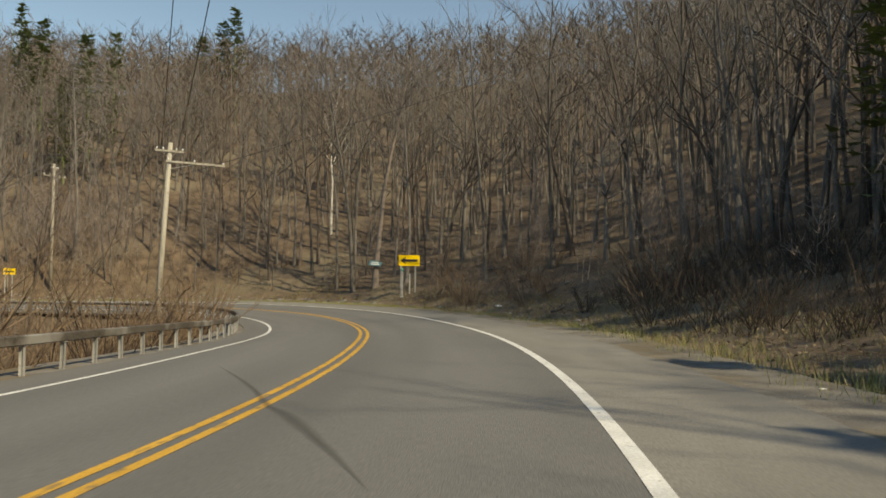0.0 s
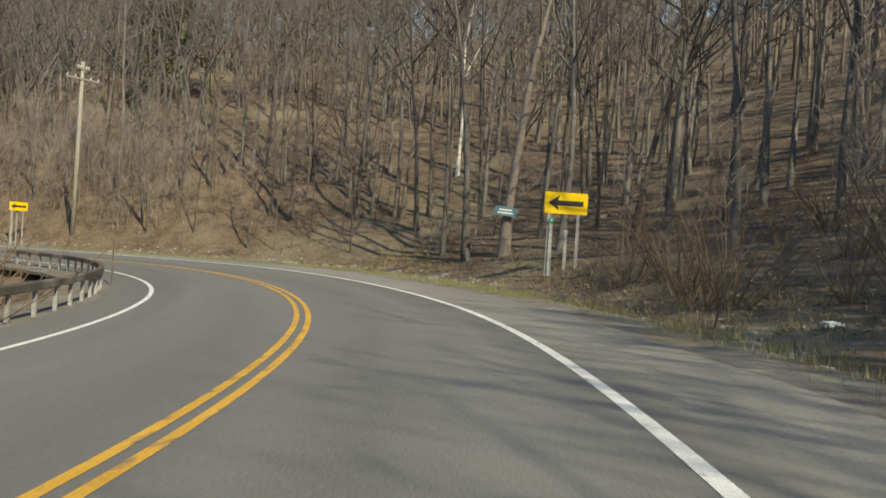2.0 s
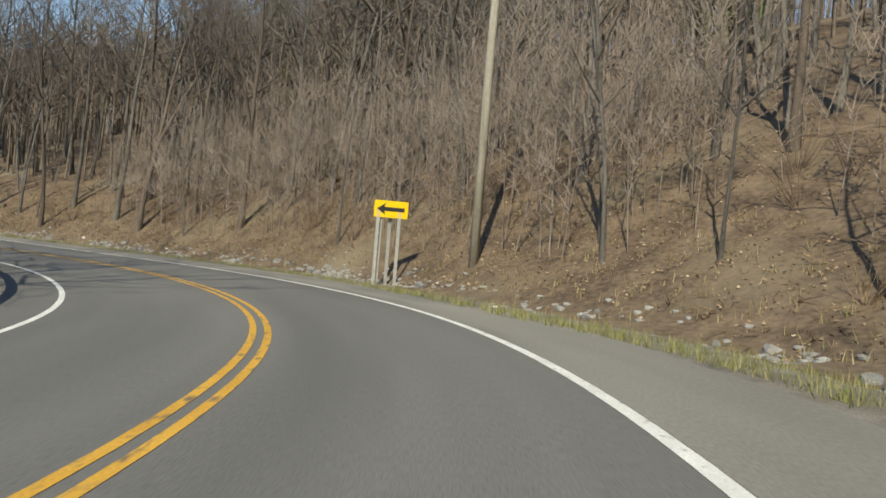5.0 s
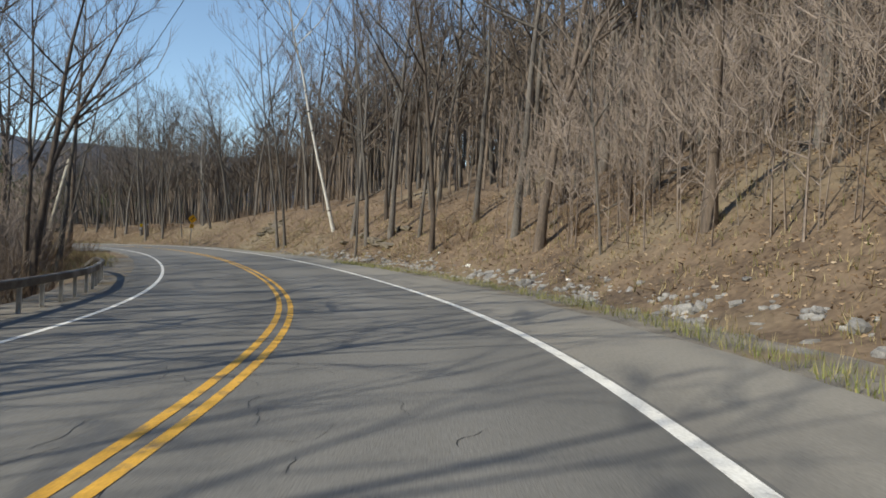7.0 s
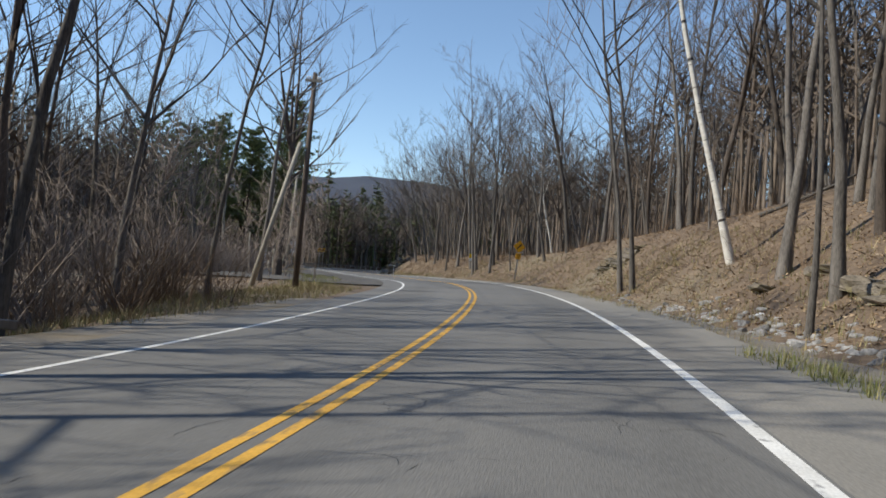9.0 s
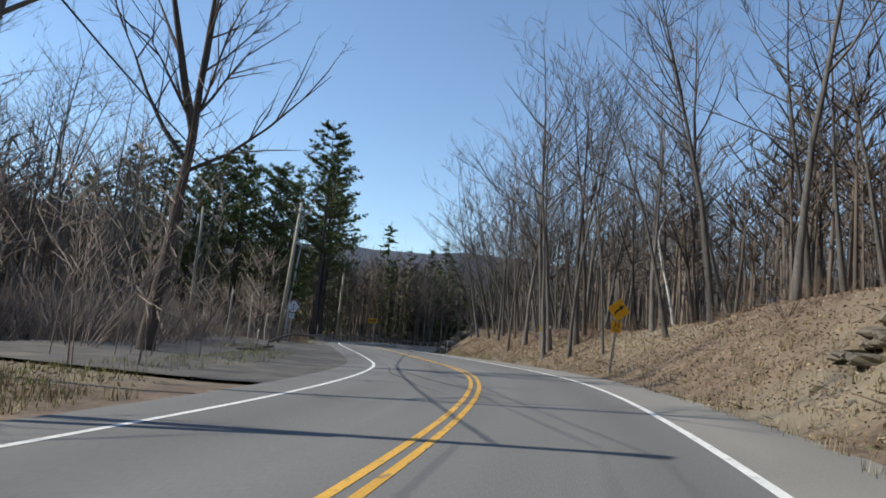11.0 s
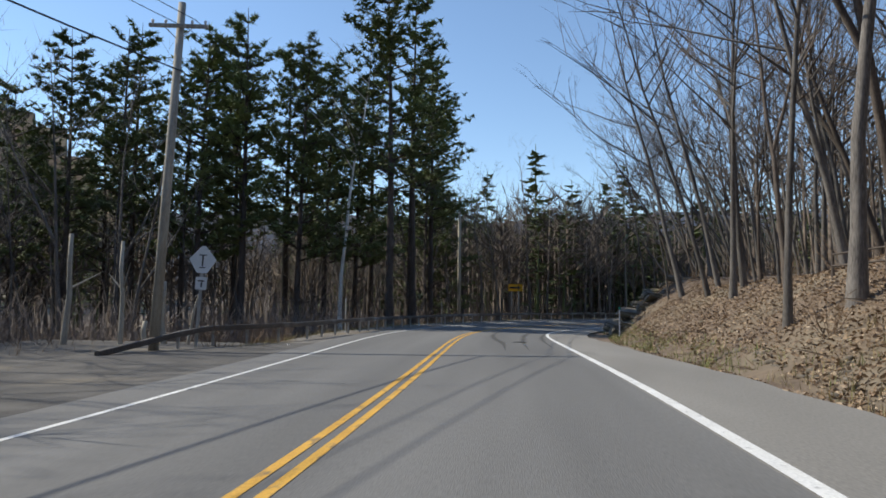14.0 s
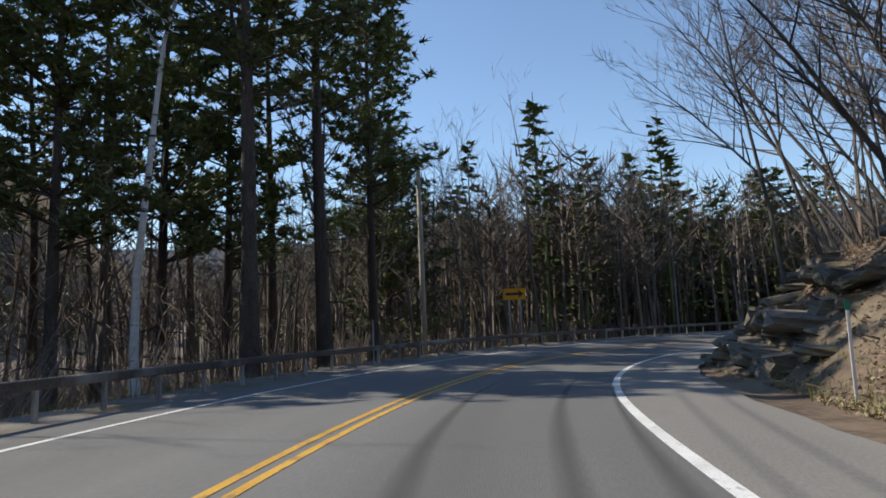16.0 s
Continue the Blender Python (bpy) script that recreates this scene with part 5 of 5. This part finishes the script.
mass("undergrowth", BRUSH, stand(180, 56, 150, 3, 22, r6) + stand(80, 128, 160, -22, -9.5, r6) + stand(60, 165, 204, -30, -19, r6) + stand(200, 200, 240, -30, -10.5, r6) + stand(50, 235, 262, -20, -9.5, r6) + stand(70, 150, 260, 2, 12, r6) + stand(50, 255, 310, -14, -8, r6), r6, M_SHRUB, "tangle of leafless brown undergrowth between the trees", "undergrowth", (0.4, 0.95))


def fallen_log(x, y, ln, r, yaw, rise, label):
    ex, ey = x + ln * math.cos(radians(yaw)), y + ln * math.sin(radians(yaw))
    rise = math.degrees(math.atan2(gz(ex, ey) - gz(x, y), ln)) + rise * 0.2
    root = thing("fallen_log", label, "log", pose(x, y, gz(x, y) + r * 0.6, 0, -rise, yaw), "fallen logs")
    rnd = random.Random(int(x * 7 + y))
    q = sway((0, 0, 0), (1, 0, 0), ln, 5, 0.06, 0, rnd)
    part("trunk", Build().tube(q, [r * (1 - 0.1 * i) for i in range(6)], 7, True), M_BARK, root, "", True)
    for k in range(3):
        p, d = on(q, rnd.uniform(0.3, 0.9))
        part("branch_stub", Build().tube([p, p + Vector((rnd.uniform(-0.2, 0.4), rnd.uniform(-0.6, 0.6), rnd.uniform(0.1, 0.6)))], [r * 0.35, 0.01], 4), M_BARK, root)


for i in range(16):
    s = r6.uniform(60, 165)
    x, y = (float(q) for q in along(s, float(np.interp(s, BANK_S, BANK_D)) + r6.uniform(1.5, 10)))
    fallen_log(x, y, r6.uniform(1.5, 4.5), r6.uniform(0.04, 0.11), r6.uniform(0, 360), r6.uniform(-4, 12), "grey fallen log lying on the leafy bank")
x, y = (float(q) for q in along(97.0, 7.5))
fallen_log(x, y, 1.6, 0.04, 20, 2, "pale broken branch on the stone verge")


# ---- litter ----
def litter(x, y, size, label):
    rnd = random.Random(int(x * 10))
    bm = bmesh.new()
    bmesh.ops.create_icosphere(bm, subdivisions=2, radius=size)
    for v in bm.verts:
        v.co = Vector((v.co.x * 1.3, v.co.y, v.co.z * 0.55)) * rnd.uniform(0.6, 1.25)
    me = bpy.data.meshes.new("litter")
    bm.to_mesh(me)
    bm.free()
    me.materials.append(M_PLASTIC)
    ob = new("litter", me)
    ob.location = (x, y, gz(x, y) + size * 0.4)
    tagged(ob, label, "litter", "scraps of litter")


for x, y, sz in ((8.1, 39.9, 0.16), (-24.7, 70.5, 0.15), (-60.7, 66.3, 0.14), (5.3, 8.6, 0.12), (-64.7, 64.8, 0.09), (-75.1, 58.0, 0.13), (-53.0, 69.5, 0.08), (-115.0, 3.4, 0.1)):
    litter(x, y, sz, "crumpled white scrap of litter on the verge")


# ---- tyre marks ----
def ribbon(pts, width, name="tyre_mark"):
    ss = [p[0] for p in pts]
    n = int(abs(ss[-1] - ss[0]) / 0.4) + 2
    u = np.linspace(0, 1, n)
    k = np.linspace(0, 1, len(pts))
    S, D = np.interp(u, k, ss), np.interp(u, k, [p[1] for p in pts])
    for _ in range(3):
        D[1:-1] = (D[:-2] + 2 * D[1:-1] + D[2:]) / 4
    X, Y = along(S, D)
    tx, ty = np.gradient(X), np.gradient(Y)
    ll = np.hypot(tx, ty)
    v, f, uv = [], [], []
    for i in range(n):
        for e in (-0.5, 0.5):
            v.append((float(X[i] - ty[i] / ll[i] * e * width * min(1.0, (i + 0.2) / 20, (n - 0.8 - i) / 20)), float(Y[i] + tx[i] / ll[i] * e * width * min(1.0, (i + 0.2) / 20, (n - 0.8 - i) / 20)), float(tilt(S[i], D[i])) + 0.008))
            uv.append((e, float(S[i])))
    f = [(2 * i, 2 * i + 2, 2 * i + 3, 2 * i + 1) for i in range(n - 1)]
    me = bpy.data.meshes.new(name)
    me.from_pydata(v, [], f)
    lay = me.uv_layers.new(name="UVMap")
    idx = np.zeros(len(me.loops), dtype=np.int32)
    me.loops.foreach_get("vertex_index", idx)
    lay.data.foreach_set("uv", np.array(uv, dtype=np.float32)[idx].ravel())
    me.materials.append(M_RUBBER)
    me.update()
    tagged(new(name, me), "dark tyre mark smeared on the asphalt", "tyre mark", "", "structure")


ribbon([(56.8, -2.2), (52.0, 0.22), (50.2, 1.24), (48.9, 1.92)], 0.42)
ribbon([(197, -2.95), (184.6, -2.56), (180.5, -1.38), (177.4, 0.0), (174.3, 1.67)], 0.26)
ribbon([(190, -3.1), (183, -2.8), (178, -1.5), (175, -0.2)], 0.2)
ribbon([(212, 1.9), (215, 1.9), (216.6, 1.85), (219, 1.55), (222, 1.3), (226.6, 1.1), (232, 1.0)], 0.36)
ribbon([(212, 2.6), (216.8, 2.6), (220, 2.7), (226, 2.75), (232, 2.8)], 0.36)
ribbon([(213, 3.4), (217.5, 3.4), (219.8, 3.45), (224, 3.6), (230, 3.7)], 0.32)


# ---- cracks in the asphalt ----
def cracks(n, rnd):
    V, F = [], []
    for _ in range(n):
        s, d = rnd.uniform(112, 152), rnd.choice((-0.5, 0.5, 1.0, 2.9)) + rnd.gauss(0, 0.35)
        a = rnd.choice((0, 0, 1.57)) + rnd.uniform(-0.5, 0.5)
        w = rnd.uniform(0.002, 0.0045)
        m = rnd.randrange(5, 16)
        row = []
        for i in range(m):
            row.append((s, d))
            s += math.cos(a) * 0.07
            d += math.sin(a) * 0.07
            a += rnd.uniform(-0.6, 0.6)
            if not -3.4 < d < 3.4:
                break
        if len(row) < 2:
            continue
        b0 = len(V)
        for i, (q, e) in enumerate(row):
            k = w * (1 if 0 < i < len(row) - 1 else 0.3)
            for sg in (-1, 1):
                x, y = along(q + sg * k * abs(math.sin(a)), e + sg * k)
                V.append((float(x), float(y), float(tilt(q, e)) + 0.003))
        F += [(b0 + 2 * i, b0 + 2 * i + 2, b0 + 2 * i + 3, b0 + 2 * i + 1) for i in range(len(row) - 1)]
    me = bpy.data.meshes.new("road_cracks")
    me.from_pydata(V, [], F)
    me.materials.append(M_WIRE)
    me.update()
    tagged(new("road_cracks", me), "fine dark cracks in the worn asphalt", "cracks", "", "stuff")


cracks(230, random.Random(91))


# ---- fence, tags and snags by the pull-off ----
fence = thing("rail_fence", "low weathered two-rail wooden fence on the bank top", "fence", Matrix())
FENCE = [(-124.8, 16.9), (-123.0, 19.1), (-121.3, 21.2), (-119.7, 23.3), (-118.1, 25.4)]
for x, y in FENCE:
    z = gz(x, y)
    part("post", Build().tube([(x, y, z - 0.3), (x, y, z + 0.72)], [0.045, 0.04], 8, True), M_BARKD, fence)
for (x0, y0), (x1, y1) in zip(FENCE[:-1], FENCE[1:]):
    for up in (0.32, 0.62):
        part("rail", Build().tube([(x0, y0, gz(x0, y0) + up), (x1, y1, gz(x1, y1) + up)], [0.028, 0.025], 6, True), M_BARKD, fence)

tag = thing("notice_plate", "yellow notice plate nailed to a trunk", "notice", pose(-117.6, 23.25, 2.5, 0, 6, 140))
part("plate", prism(rounded(0.3, 0.4, 0.02), 0.006, pose(0, -0.02, 0.1)), M_SIGNY, tag)
part("lower_plate", prism(rounded(0.24, 0.26, 0.02), 0.006, pose(0.02, -0.02, -0.26)), M_SIGNW, tag, "white lower plate")
white_tag = thing("trunk_tag", "small white tag nailed to a trunk", "notice", pose(-116.3, 24.75, 2.7, 0, 4, 140))
part("plate", prism(rounded(0.13, 0.2, 0.02), 0.006, pose(0, -0.02, 0)), M_SIGNW, white_tag)


def snag(x, y, top, dx, dy, r, label, branches=0):
    """A broken-off standing trunk."""
    z = gz(x, y)
    root = thing("snag", label, "dead trunk", pose(x, y, z), "broken trunks by the pull-off")
    rnd = random.Random(int(x * 13))
    h = top - z
    q = [Vector((dx * i / 5 + rnd.uniform(-0.06, 0.06) * (i > 0), dy * i / 5 + rnd.uniform(-0.06, 0.06) * (i > 0), -0.3 + (h + 0.3) * i / 5)) for i in range(6)]
    part("trunk", Build().tube(q, [r * (1.15 - 0.1 * i) for i in range(6)], 7, True), M_POLE, root, "", True)
    for k in range(branches):
        p, d = on(q, rnd.uniform(0.35, 0.95))
        e = Vector((rnd.uniform(-1, 1), rnd.uniform(-1, 1), rnd.uniform(0.3, 1.0))).normalized()
        part("branch_stub", Build().tube([p, p + e * rnd.uniform(0.5, 1.4)], [r * 0.45, 0.01], 5), M_POLE, root)


snag(-105.5, -0.6, 9.65, 0.14, -0.09, 0.14, "tall pale broken dead tree at the pull-off edge", 5)
snag(-108.2, 0.1, 3.58, -0.19, 0.15, 0.11, "pale broken-off trunk at the pull-off edge", 2)
snag(-110.0, 0.7, 3.39, 0.12, -0.10, 0.09, "pale broken-off trunk at the pull-off edge", 2)
snag(-111.3, 1.2, 2.01, 0.12, -0.10, 0.13, "short pale stump with a jagged top", 0)
snag(-111.9, 1.5, 2.37, -0.43, 0.41, 0.06, "thin pale dead stem leaning at the pull-off edge", 0)
snag(-110.7, 1.0, 0.62, 0.02, -0.02, 0.12, "short pale stump at the pull-off edge", 0)
fallen_log(-99.1, 16.9, 3.2, 0.13, 200, 0, "long grey log edging the gravel pull-off")
fallen_log(-101.9, 14.2, 2.6, 0.12, 212, 0, "long grey log edging the gravel pull-off")

# the back of a road sign seen over the rail
back = thing("sign_back", "grey-blue back of a road sign on a post", "road sign", pose(-41.9, 58.4, gz(-41.9, 58.4), 0, 0, 262))
cz = 1.75 - gz(-41.9, 58.4)
part("panel", prism(rounded(0.62, 0.62, 0.04), 0.012, pose(0, 0, cz)), M_STEEL, back, "dull grey-blue panel")
part("reflector", prism(rounded(0.16, 0.1, 0.01), 0.006, pose(-0.22, 0.02, cz - 0.02)), M_SIGNW, back, "small white plate")
stand_post(back, 0, 0.03, cz + 0.3)


# a flattened scrap of tyre on the asphalt
sx, sy = (float(q) for q in along(217.0, 2.48))
scrap = Build()
scrap.tube([(-0.3, 0, 0.02), (-0.1, 0.03, 0.035), (0.12, -0.02, 0.03), (0.32, 0.02, 0.015)], [0.03, 0.07, 0.06, 0.02], 6, True)
ob = new("tyre_scrap", scrap.mesh("tyre_scrap", M_BLACK))
ob.matrix_world = pose(sx, sy, float(tilt(217.0, 2.48)), 0, 0, -30) @ Matrix.Diagonal((0.85, 0.8, 0.35, 1))
tagged(ob, "flattened black scrap of tyre on the road", "debris")
